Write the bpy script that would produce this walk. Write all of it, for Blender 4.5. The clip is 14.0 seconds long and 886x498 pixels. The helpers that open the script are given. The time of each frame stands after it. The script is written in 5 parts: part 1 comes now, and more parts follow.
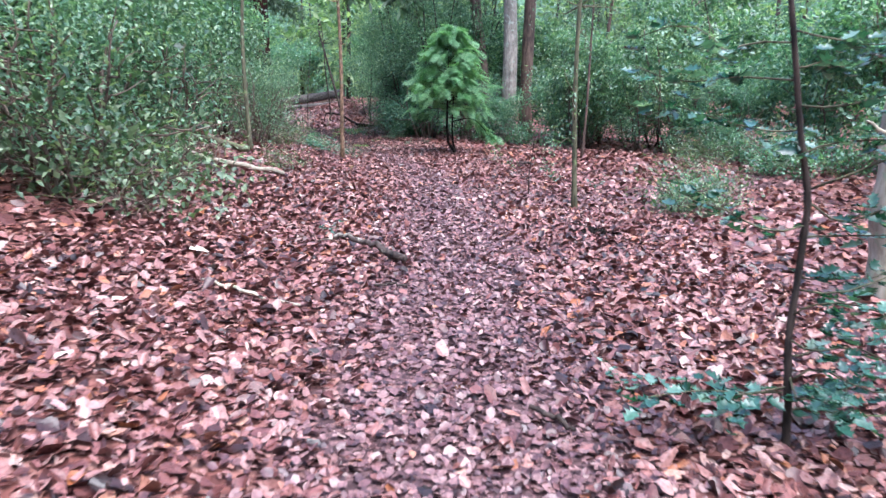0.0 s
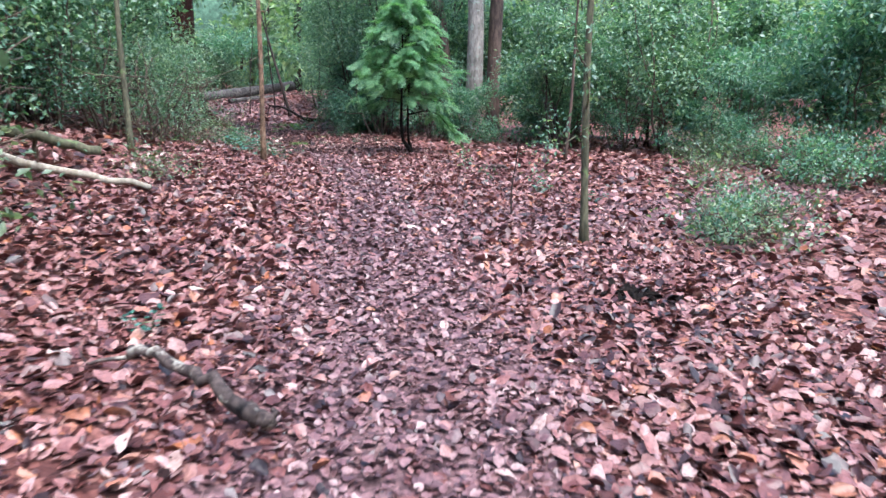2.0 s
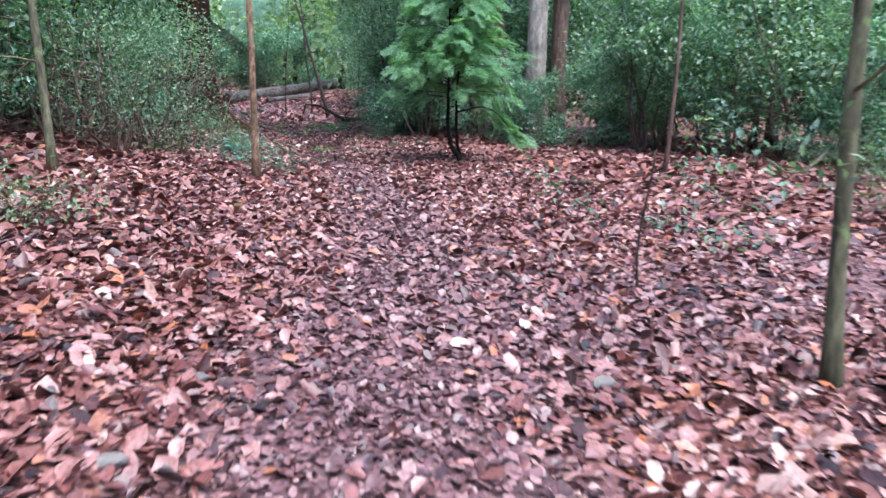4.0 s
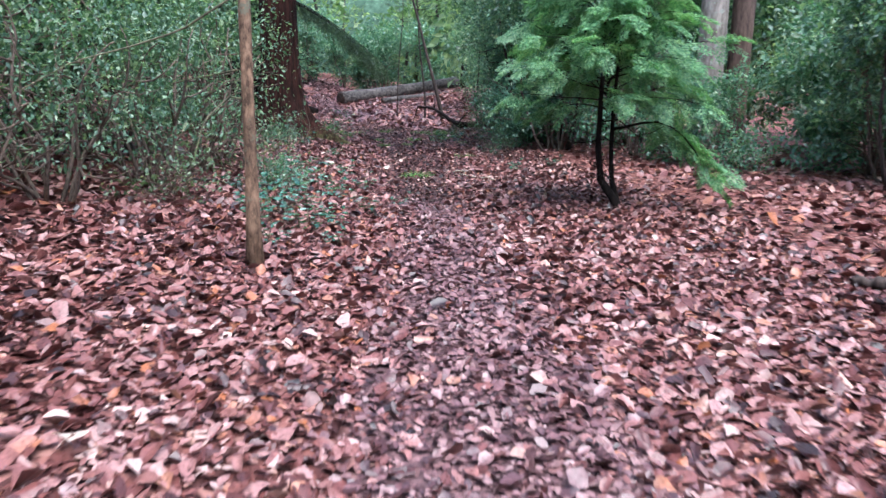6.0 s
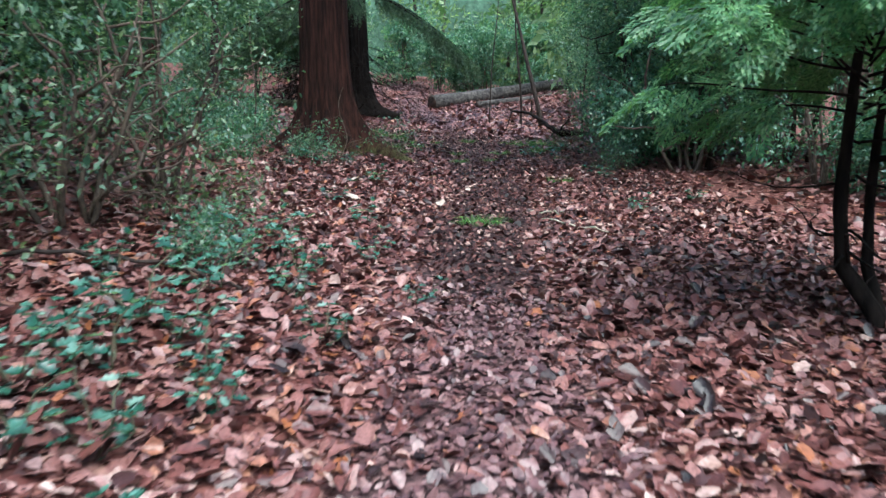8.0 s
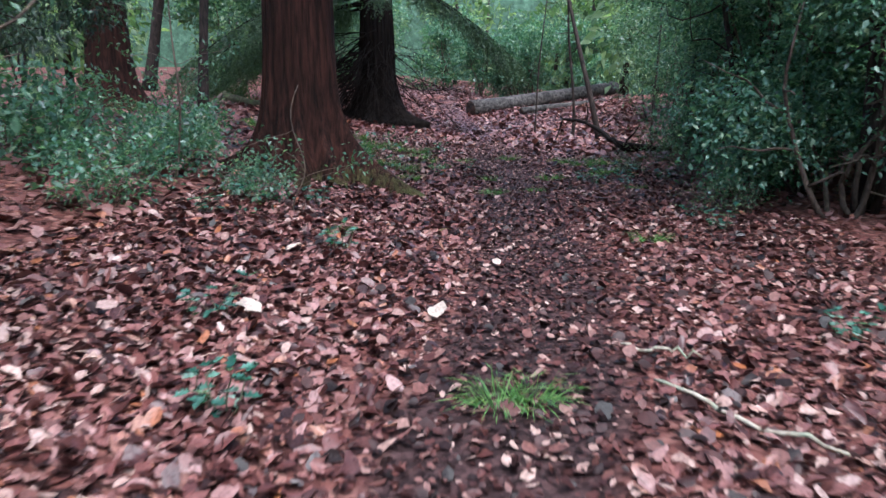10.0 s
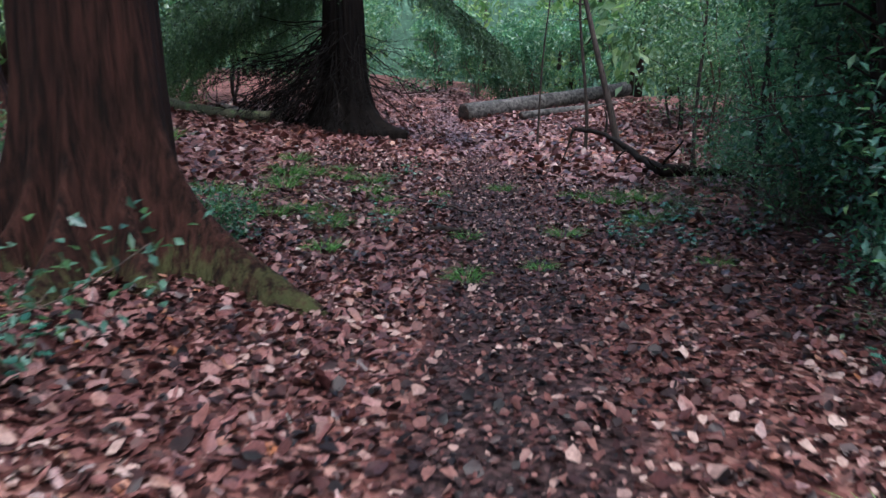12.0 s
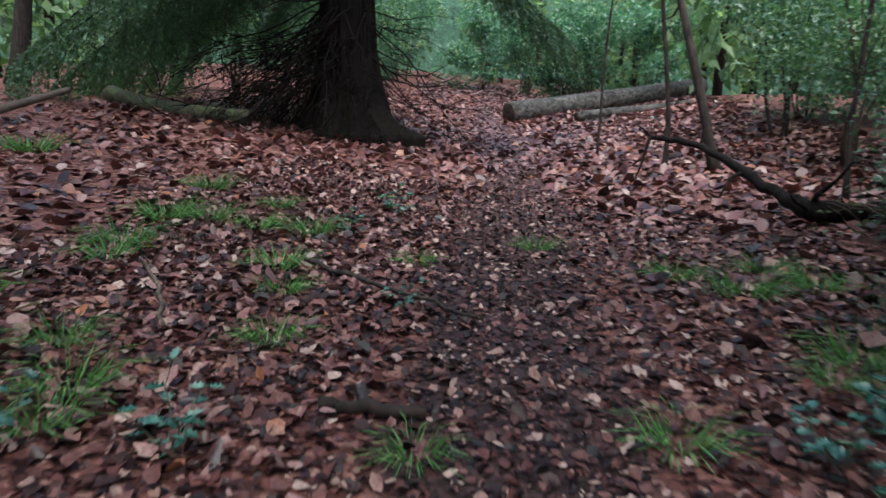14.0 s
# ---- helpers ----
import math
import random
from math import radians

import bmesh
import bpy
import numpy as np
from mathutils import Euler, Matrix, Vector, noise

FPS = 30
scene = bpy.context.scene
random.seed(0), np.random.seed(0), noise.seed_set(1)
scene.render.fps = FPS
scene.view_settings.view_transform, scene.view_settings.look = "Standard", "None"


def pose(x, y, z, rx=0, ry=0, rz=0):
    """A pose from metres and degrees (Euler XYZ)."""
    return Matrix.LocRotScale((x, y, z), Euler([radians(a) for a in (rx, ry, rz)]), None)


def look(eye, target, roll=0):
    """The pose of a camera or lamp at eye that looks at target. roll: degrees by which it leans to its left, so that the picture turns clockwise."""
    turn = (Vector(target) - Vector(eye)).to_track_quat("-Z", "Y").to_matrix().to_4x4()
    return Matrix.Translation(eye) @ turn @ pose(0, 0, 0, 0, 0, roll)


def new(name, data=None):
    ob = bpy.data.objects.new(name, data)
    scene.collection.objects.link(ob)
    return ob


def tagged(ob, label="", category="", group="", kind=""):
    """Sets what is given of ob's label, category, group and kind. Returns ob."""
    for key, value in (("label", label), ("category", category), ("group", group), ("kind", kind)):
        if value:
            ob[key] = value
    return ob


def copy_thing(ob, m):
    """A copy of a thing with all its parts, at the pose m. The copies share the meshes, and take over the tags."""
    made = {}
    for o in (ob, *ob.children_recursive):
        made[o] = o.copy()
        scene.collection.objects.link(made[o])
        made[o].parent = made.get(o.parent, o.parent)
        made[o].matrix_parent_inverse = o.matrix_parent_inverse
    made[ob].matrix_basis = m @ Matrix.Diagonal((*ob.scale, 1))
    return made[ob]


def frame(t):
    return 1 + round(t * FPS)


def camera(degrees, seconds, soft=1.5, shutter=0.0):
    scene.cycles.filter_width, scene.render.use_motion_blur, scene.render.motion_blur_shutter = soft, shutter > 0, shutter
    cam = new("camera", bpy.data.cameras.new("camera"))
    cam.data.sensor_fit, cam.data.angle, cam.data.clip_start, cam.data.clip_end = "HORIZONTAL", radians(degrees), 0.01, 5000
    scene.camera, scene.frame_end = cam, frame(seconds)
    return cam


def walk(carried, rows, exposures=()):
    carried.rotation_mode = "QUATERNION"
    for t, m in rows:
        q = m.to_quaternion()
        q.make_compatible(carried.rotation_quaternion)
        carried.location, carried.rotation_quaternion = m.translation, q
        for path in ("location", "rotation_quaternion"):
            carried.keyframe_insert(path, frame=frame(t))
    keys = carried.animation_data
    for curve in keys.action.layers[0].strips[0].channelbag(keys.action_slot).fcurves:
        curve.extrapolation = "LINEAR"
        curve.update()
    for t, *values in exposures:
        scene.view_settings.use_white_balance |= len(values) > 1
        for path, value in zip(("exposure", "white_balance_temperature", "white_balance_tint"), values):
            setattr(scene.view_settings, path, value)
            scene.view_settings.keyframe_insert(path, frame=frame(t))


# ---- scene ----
cam = camera(64.2, 14.0, shutter=0.3)
PATH = [
    (0.0, (0.001, 0.001, 1.418), (-0.002, 1.960, 1.011), 0.62),
    (0.5, (-0.033, 0.872, 1.332), (-0.008, 2.828, 0.918), 0.72),
    (1.0, (-0.022, 1.750, 1.309), (0.015, 3.706, 0.894), 0.82),
    (1.5, (0.087, 2.666, 1.309), (0.167, 4.620, 0.892), 0.92),
    (2.0, (0.150, 3.521, 1.263), (0.257, 5.475, 0.847), 1.01),
    (2.5, (0.195, 4.393, 1.218), (0.377, 6.341, 0.801), 1.12),
    (3.0, (0.165, 5.292, 1.151), (0.348, 7.240, 0.733), 1.08),
    (3.5, (0.167, 6.221, 1.123), (0.287, 8.173, 0.705), 0.80),
    (3.7, (0.189, 6.573, 1.137), (0.247, 8.528, 0.717), 0.63),
    (5.8, (-0.126, 11.158, 1.285), (-0.470, 13.080, 0.852), 0.23),
    (6.0, (-0.155, 11.555, 1.298), (-0.525, 13.473, 0.867), 0.21),
    (6.5, (-0.236, 12.595, 1.299), (-0.742, 14.483, 0.874), -0.14),
    (7.0, (-0.335, 13.632, 1.239), (-0.899, 15.503, 0.813), -0.41),
    (7.5, (-0.563, 14.701, 1.239), (-1.200, 16.550, 0.820), -0.20),
    (8.0, (-0.720, 15.694, 1.226), (-1.369, 17.539, 0.807), -0.17),
    (10.3, (-2.029, 20.203, 1.216), (-2.799, 22.004, 0.812), -0.18),
    (10.5, (-2.167, 20.634, 1.198), (-2.933, 22.436, 0.793), -0.20),
    (11.0, (-2.449, 21.647, 1.235), (-3.211, 23.451, 0.831), -0.18),
    (11.5, (-2.735, 22.704, 1.263), (-3.494, 24.510, 0.860), -0.15),
    (12.0, (-3.044, 23.763, 1.300), (-3.811, 25.566, 0.900), -0.17),
    (12.5, (-3.316, 24.903, 1.270), (-4.077, 26.708, 0.867), 0.00),
    (13.0, (-3.685, 26.040, 1.261), (-4.436, 27.849, 0.854), 0.45),
    (13.5, (-3.939, 27.042, 1.253), (-4.712, 28.841, 0.847), 0.43),
    (14.0, (-4.306, 28.023, 1.259), (-5.207, 29.763, 0.857), 0.15),
]
EXPOSURE = [(0.0, 1.95, 5450, 9), (1.5, 1.83, 5500, 6), (3.5, 1.83, 5450, 8), (6.0, 1.75, 5450, 8), (7.0, 1.57, 5500, 4), (8.0, 1.4, 5450, -4), (11.0, 1.33, 5400, 10), (12.5, 1.13, 5450, -1), (14.0, 1.22, 5700, -3)]
walk(cam, [(t, look(eye, target, roll)) for t, eye, target, roll in PATH], EXPOSURE)

# ---- world, sun and light ----
world = bpy.data.worlds.new("overcast_sky")
scene.world = world
world.use_nodes = True
wn = world.node_tree.nodes
sky = wn.new("ShaderNodeTexSky")
sky.sky_type = 'NISHITA'
sky.sun_disc = False
sky.sun_elevation = radians(67)
sky.sun_rotation = radians(140)
sky.air_density = 1.0
sky.dust_density = 4.0
sky.ozone_density = 1.0
wn["Background"].inputs["Strength"].default_value = 0.15
world.node_tree.links.new(sky.outputs["Color"], wn["Background"].inputs["Color"])
sun_data = bpy.data.lights.new("sun", 'SUN')
sun_data.energy = 1.8
sun_data.angle = radians(60)
sun_data.color = (1.0, 0.95, 0.9)
sun = new("sun", sun_data)
# a veiled light from high up, behind the walker's right shoulder
sun.matrix_world = look((5.0, -6.4, 19), (0, 0, 0))

rng = np.random.default_rng(7)


# ---- materials ----
def mat(name):
    m = bpy.data.materials.new(name)
    m.use_nodes = True
    nt = m.node_tree
    return m, nt, nt.nodes, nt.links, nt.nodes["Principled BSDF"]


def nd(nodes, kind, **ins):
    n = nodes.new(kind)
    for k, v in ins.items():
        n.inputs[k].default_value = v
    return n


def ramp(nodes, stops, interpolation='LINEAR'):
    n = nodes.new("ShaderNodeValToRGB")
    n.color_ramp.interpolation = interpolation
    e = n.color_ramp.elements
    e[0].position, e[0].color = stops[0][0], (*stops[0][1], 1)
    e[1].position, e[1].color = stops[-1][0], (*stops[-1][1], 1)
    for p, c in stops[1:-1]:
        k = e.new(p)
        k.color = (*c, 1)
    return n


def mixed(nodes, links, a, b, fac, blend='MIX'):
    n = nodes.new("ShaderNodeMix")
    n.data_type, n.blend_type = 'RGBA', blend
    for sock, v in ((n.inputs[0], fac), (n.inputs[6], a), (n.inputs[7], b)):
        if isinstance(v, bpy.types.NodeSocket):
            links.new(v, sock)
        elif isinstance(v, (int, float)):
            sock.default_value = v
        else:
            sock.default_value = (*v, 1)
    return n.outputs[2]


def leaf_material(name, stops, rough=0.4, translucent=0.25, island=True, spec=0.5, dry=False, tint_through=(1.3, 1.5, 0.7)):
    """A leaf surface whose colour varies from leaf to leaf, with veins of finer mottling."""
    m, nt, N, L, P = mat(name)
    geo = N.new("ShaderNodeNewGeometry")
    info = N.new("ShaderNodeObjectInfo")
    r = ramp(N, stops)
    tc = N.new("ShaderNodeTexCoord")
    big = nd(N, "ShaderNodeTexNoise", Scale=0.9, Detail=2.0)
    L.new(tc.outputs["Object"], big.inputs["Vector"])
    add = N.new("ShaderNodeMath")
    add.operation = 'MULTIPLY_ADD'
    L.new(big.outputs["Fac"], add.inputs[0])
    add.inputs[1].default_value = 0.5
    L.new(geo.outputs["Random Per Island"], add.inputs[2])
    add2 = N.new("ShaderNodeMath")
    add2.operation = 'SUBTRACT'
    L.new(add.outputs[0], add2.inputs[0])
    add2.inputs[1].default_value = 0.25
    L.new(add2.outputs[0], r.inputs["Fac"])
    fine = nd(N, "ShaderNodeTexNoise", Scale=45.0 if not dry else 60.0, Detail=3.0)
    L.new(tc.outputs["Object"], fine.inputs["Vector"])
    shade = ramp(N, [(0.3, (0.62, 0.57, 0.56) if dry else (0.62, 0.6, 0.58)), (0.7, (1.2, 1.17, 1.15) if dry else (1.15, 1.12, 1.1))])
    L.new(fine.outputs["Fac"], shade.inputs["Fac"])
    col = mixed(N, L, r.outputs["Color"], shade.outputs["Color"], 1.0, 'MULTIPLY')
    hue = N.new("ShaderNodeHueSaturation")
    L.new(col, hue.inputs["Color"])
    v = N.new("ShaderNodeMath")
    v.operation = 'MULTIPLY_ADD'
    L.new(info.outputs["Random"], v.inputs[0])
    v.inputs[1].default_value, v.inputs[2].default_value = 0.35, 0.82
    L.new(v.outputs[0], hue.inputs["Value"])
    L.new(hue.outputs["Color"], P.inputs["Base Color"])
    P.inputs["Roughness"].default_value = rough
    P.inputs["Specular IOR Level"].default_value = spec
    rr = N.new("ShaderNodeMapRange")
    L.new(fine.outputs["Fac"], rr.inputs["Value"])
    rr.inputs["To Min"].default_value, rr.inputs["To Max"].default_value = rough - 0.12, rough + 0.15
    L.new(rr.outputs[0], P.inputs["Roughness"])
    bump = nd(N, "ShaderNodeBump", Strength=0.5 if dry else 0.35, Distance=0.006 if dry else 0.004)
    L.new(fine.outputs["Fac"], bump.inputs["Height"])
    L.new(bump.outputs["Normal"], P.inputs["Normal"])
    if translucent:
        t = N.new("ShaderNodeBsdfTranslucent")
        tint = mixed(N, L, hue.outputs["Color"], tint_through, 1.0, 'MULTIPLY')
        L.new(tint, t.inputs["Color"])
        ms = N.new("ShaderNodeMixShader")
        ms.inputs[0].default_value = translucent
        L.new(P.outputs[0], ms.inputs[1])
        L.new(t.outputs[0], ms.inputs[2])
        L.new(ms.outputs[0], N["Material Output"].inputs["Surface"])
    return m


def bark_material(name, dark, light, scale=9.0, stretch=0.12, rough=0.85, depth=0.02, moss=None, moss_height=0.5, patches=None, spec=0.3):
    """Bark with vertical fissures, mottling and, where named, moss or pale lichen."""
    m, nt, N, L, P = mat(name)
    tc = N.new("ShaderNodeTexCoord")
    mp = N.new("ShaderNodeMapping")
    mp.inputs["Scale"].default_value = (1, 1, stretch)
    L.new(tc.outputs["Object"], mp.inputs["Vector"])
    a = nd(N, "ShaderNodeTexNoise", Scale=scale, Detail=6.0, Roughness=0.65)
    L.new(mp.outputs[0], a.inputs["Vector"])
    b = nd(N, "ShaderNodeTexNoise", Scale=1.7, Detail=4.0)
    L.new(tc.outputs["Object"], b.inputs["Vector"])
    r = ramp(N, [(0.37, dark), (0.65, light)])
    L.new(a.outputs["Fac"], r.inputs["Fac"])
    rb = ramp(N, [(0.3, (0.6, 0.6, 0.6)), (0.7, (1.25, 1.22, 1.2))])
    L.new(b.outputs["Fac"], rb.inputs["Fac"])
    col = mixed(N, L, r.outputs["Color"], rb.outputs["Color"], 1.0, 'MULTIPLY')
    if patches:
        pn = nd(N, "ShaderNodeTexNoise", Scale=5.0, Detail=5.0, Roughness=0.7)
        L.new(tc.outputs["Object"], pn.inputs["Vector"])
        pr = ramp(N, [(0.56, (0, 0, 0)), (0.62, (1, 1, 1))])
        L.new(pn.outputs["Fac"], pr.inputs["Fac"])
        col = mixed(N, L, col, patches, pr.outputs["Color"])
    if moss:
        sep = N.new("ShaderNodeSeparateXYZ")
        L.new(tc.outputs["Object"], sep.inputs[0])
        mr = N.new("ShaderNodeMapRange")
        L.new(sep.outputs["Z"], mr.inputs["Value"])
        mr.inputs["From Min"].default_value, mr.inputs["From Max"].default_value = 0.0, moss_height
        mr.inputs["To Min"].default_value, mr.inputs["To Max"].default_value = 0.13, -0.3
        mn = nd(N, "ShaderNodeTexNoise", Scale=11.0, Detail=8.0, Roughness=0.75)
        mp2 = N.new("ShaderNodeMapping")
        mp2.inputs["Scale"].default_value = (1, 1, 0.35)
        L.new(tc.outputs["Object"], mp2.inputs["Vector"])
        L.new(mp2.outputs[0], mn.inputs["Vector"])
        ad = N.new("ShaderNodeMath")
        ad.operation = 'ADD'
        L.new(mr.outputs[0], ad.inputs[0])
        L.new(mn.outputs["Fac"], ad.inputs[1])
        mm = ramp(N, [(0.55, (0, 0, 0)), (0.68, (0.9, 0.9, 0.9))])
        L.new(ad.outputs[0], mm.inputs["Fac"])
        tone = mixed(N, L, moss, rb.outputs["Color"], 1.0, 'MULTIPLY')
        streak = mixed(N, L, tone, r.outputs["Color"], 0.35)
        col = mixed(N, L, col, streak, mm.outputs["Color"])
    L.new(col, P.inputs["Base Color"])
    P.inputs["Roughness"].default_value = rough
    P.inputs["Specular IOR Level"].default_value = spec
    bump = nd(N, "ShaderNodeBump", Strength=0.9, Distance=depth)
    L.new(a.outputs["Fac"], bump.inputs["Height"])
    L.new(bump.outputs["Normal"], P.inputs["Normal"])
    return m


def ground_material():
    """Forest soil under leaf litter: scraps of leaf, and darker trodden earth where the path runs."""
    m, nt, N, L, P = mat("forest_floor")
    tc = N.new("ShaderNodeTexCoord")
    vor = nd(N, "ShaderNodeTexVoronoi", Scale=19.0, Randomness=1.0)
    wob = nd(N, "ShaderNodeTexNoise", Scale=9.0, Detail=3.0)
    L.new(tc.outputs["Object"], wob.inputs["Vector"])
    warp = mixed(N, L, tc.outputs["Object"], wob.outputs["Color"], 0.06)
    L.new(warp, vor.inputs["Vector"])
    sep = N.new("ShaderNodeSeparateColor")
    L.new(vor.outputs["Color"], sep.inputs[0])
    r = ramp(N, [(0.0, (0.045, 0.018, 0.016)), (0.35, (0.12, 0.042, 0.035)), (0.6, (0.18, 0.07, 0.057)), (0.85, (0.25, 0.115, 0.095)), (1.0, (0.32, 0.17, 0.14))])
    L.new(sep.outputs[0], r.inputs["Fac"])
    crack = ramp(N, [(0.0, (1, 1, 1)), (0.55, (0.85, 0.85, 0.85)), (0.9, (0.3, 0.28, 0.28))])
    L.new(vor.outputs["Distance"], crack.inputs["Fac"])
    litter = mixed(N, L, r.outputs["Color"], crack.outputs["Color"], 0.8, 'MULTIPLY')
    mud_n = nd(N, "ShaderNodeTexNoise", Scale=30.0, Detail=6.0, Roughness=0.7)
    L.new(tc.outputs["Object"], mud_n.inputs["Vector"])
    mud = ramp(N, [(0.3, (0.06, 0.034, 0.036)), (0.7, (0.175, 0.10, 0.102))])
    L.new(mud_n.outputs["Fac"], mud.inputs["Fac"])
    bits = nd(N, "ShaderNodeTexVoronoi", Scale=34.0)
    L.new(warp, bits.inputs["Vector"])
    bsep = N.new("ShaderNodeSeparateColor")
    L.new(bits.outputs["Color"], bsep.inputs[0])
    bit_r = ramp(N, [(0.0, (0.35, 0.33, 0.34)), (0.5, (0.85, 0.83, 0.83)), (0.8, (1.3, 1.25, 1.25)), (1.0, (1.9, 1.8, 1.75))])
    L.new(bsep.outputs[0], bit_r.inputs["Fac"])
    # wet mud along the path, with some tree shade put into its colour
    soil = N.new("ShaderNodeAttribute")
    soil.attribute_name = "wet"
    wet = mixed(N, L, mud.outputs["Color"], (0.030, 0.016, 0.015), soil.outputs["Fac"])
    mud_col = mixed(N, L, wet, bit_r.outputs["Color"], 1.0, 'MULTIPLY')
    att = N.new("ShaderNodeAttribute")
    att.attribute_name = "trodden"
    patch = nd(N, "ShaderNodeTexNoise", Scale=1.3, Detail=4.0)
    L.new(tc.outputs["Object"], patch.inputs["Vector"])
    mul = N.new("ShaderNodeMath")
    mul.operation = 'MULTIPLY_ADD'
    L.new(patch.outputs["Fac"], mul.inputs[0])
    mul.inputs[1].default_value = 0.8
    L.new(att.outputs["Fac"], mul.inputs[2])
    edge = ramp(N, [(0.75, (0, 0, 0)), (1.15, (1, 1, 1))])
    L.new(mul.outputs[0], edge.inputs["Fac"])
    col = mixed(N, L, litter, mud_col, edge.outputs["Color"])
    L.new(col, P.inputs["Base Color"])
    P.inputs["Roughness"].default_value = 0.75
    P.inputs["Specular IOR Level"].default_value = 0.15
    bump = nd(N, "ShaderNodeBump", Strength=0.8, Distance=0.03)
    h = N.new("ShaderNodeMath")
    h.operation = 'SUBTRACT'
    L.new(sep.outputs[1], h.inputs[0])
    L.new(vor.outputs["Distance"], h.inputs[1])
    L.new(h.outputs[0], bump.inputs["Height"])
    L.new(bump.outputs["Normal"], P.inputs["Normal"])
    return m


M_GROUND = ground_material()
M_LITTER = leaf_material("fallen_leaves", [(0.0, (0.020, 0.010, 0.010)), (0.2, (0.072, 0.026, 0.025)), (0.4, (0.15, 0.055, 0.049)), (0.58, (0.215, 0.092, 0.082)), (0.76, (0.265, 0.132, 0.12)), (0.88, (0.33, 0.19, 0.178)), (0.94, (0.29, 0.10, 0.038)), (1.0, (0.43, 0.30, 0.27))], rough=0.3, translucent=0.0, dry=True, spec=0.42)
M_PALELEAF = leaf_material("pale_dry_leaf", [(0.0, (0.42, 0.33, 0.27)), (1.0, (0.66, 0.56, 0.48))], rough=0.4, translucent=0.1, dry=True)
M_SCRAPS = leaf_material("trodden_leaves", [(0.0, (0.05, 0.024, 0.027)), (0.3, (0.12, 0.056, 0.060)), (0.65, (0.195, 0.10, 0.101)), (1.0, (0.27, 0.165, 0.158))], rough=0.32, translucent=0.0, dry=True, spec=0.5)
# sodden leaves, coloured darker still to stand in for shade under the trees
M_MUDSHADE = leaf_material("muddy_leaves", [(0.0, (0.008, 0.005, 0.005)), (0.4, (0.036, 0.013, 0.012)), (0.7, (0.088, 0.03, 0.026)), (0.86, (0.17, 0.08, 0.068)), (1.0, (0.40, 0.28, 0.24))], rough=0.45, translucent=0.0, dry=True, spec=0.28)
M_HOLLY = leaf_material("holly_leaf", [(0.0, (0.046, 0.098, 0.071)), (0.5, (0.098, 0.19, 0.127)), (0.85, (0.184, 0.31, 0.207)), (1.0, (0.333, 0.437, 0.276))], rough=0.24, translucent=0.45, spec=0.7)
M_LAUREL = leaf_material("laurel_leaf", [(0.0, (0.052, 0.115, 0.087)), (0.5, (0.103, 0.218, 0.161)), (0.85, (0.184, 0.322, 0.236)), (1.0, (0.322, 0.437, 0.31))], rough=0.22, translucent=0.45, spec=0.7)
M_NEARHOLLY = leaf_material("young_holly_leaf", [(0.0, (0.025, 0.085, 0.06)), (0.45, (0.055, 0.155, 0.115)), (0.8, (0.12, 0.25, 0.2)), (1.0, (0.30, 0.41, 0.35))], rough=0.18, translucent=0.3, spec=0.7)
M_YEW = leaf_material("yew_needle", [(0.0, (0.032, 0.062, 0.052)), (0.6, (0.07, 0.125, 0.095)), (1.0, (0.13, 0.19, 0.14))], rough=0.35, translucent=0.4)
M_CYPRESS = leaf_material("cypress_spray", [(0.0, (0.075, 0.19, 0.10)), (0.5, (0.155, 0.33, 0.17)), (1.0, (0.30, 0.48, 0.26))], rough=0.38, translucent=0.48)
M_OLIVE = leaf_material("bramble_leaf", [(0.0, (0.05, 0.09, 0.055)), (0.6, (0.105, 0.165, 0.095)), (1.0, (0.26, 0.32, 0.2))], rough=0.35, translucent=0.35)
M_SPRUCE = leaf_material("spruce_needle", [(0.0, (0.037, 0.071, 0.045)), (0.6, (0.074, 0.132, 0.074)), (1.0, (0.132, 0.199, 0.107))], rough=0.45, translucent=0.45)
M_YOUNG = leaf_material("pale_leaf", [(0.0, (0.052, 0.115, 0.075)), (0.6, (0.109, 0.213, 0.132)), (1.0, (0.31, 0.414, 0.265))], rough=0.35, translucent=0.35)
M_GRASS = leaf_material("grass_blade", [(0.0, (0.06, 0.16, 0.045)), (0.6, (0.13, 0.28, 0.075)), (1.0, (0.26, 0.40, 0.13))], rough=0.45, translucent=0.3)
M_FARLEAF = leaf_material("far_leaf", [(0.0, (0.05, 0.095, 0.05)), (0.5, (0.15, 0.245, 0.125)), (1.0, (0.36, 0.46, 0.25))], rough=0.45, translucent=0.48)
M_RED = bark_material("redwood_bark", (0.009, 0.005, 0.004), (0.054, 0.021, 0.0155), scale=22, stretch=0.06, depth=0.06, moss=(0.085, 0.095, 0.035), moss_height=0.5, spec=0.12)
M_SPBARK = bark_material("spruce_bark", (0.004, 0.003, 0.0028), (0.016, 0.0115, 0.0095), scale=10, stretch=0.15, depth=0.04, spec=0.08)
M_SAP = bark_material("sapling_bark", (0.06, 0.034, 0.02), (0.28, 0.175, 0.11), scale=30, stretch=0.4, depth=0.012, patches=(0.13, 0.12, 0.08))
M_GREENBARK = bark_material("mossy_bark", (0.045, 0.045, 0.027), (0.15, 0.14, 0.085), scale=28, stretch=0.25, depth=0.004, patches=(0.13, 0.17, 0.07))
M_GREY = bark_material("grey_bark", (0.14, 0.12, 0.10), (0.33, 0.28, 0.245), scale=14, stretch=0.3, depth=0.012, patches=(0.30, 0.31, 0.26))
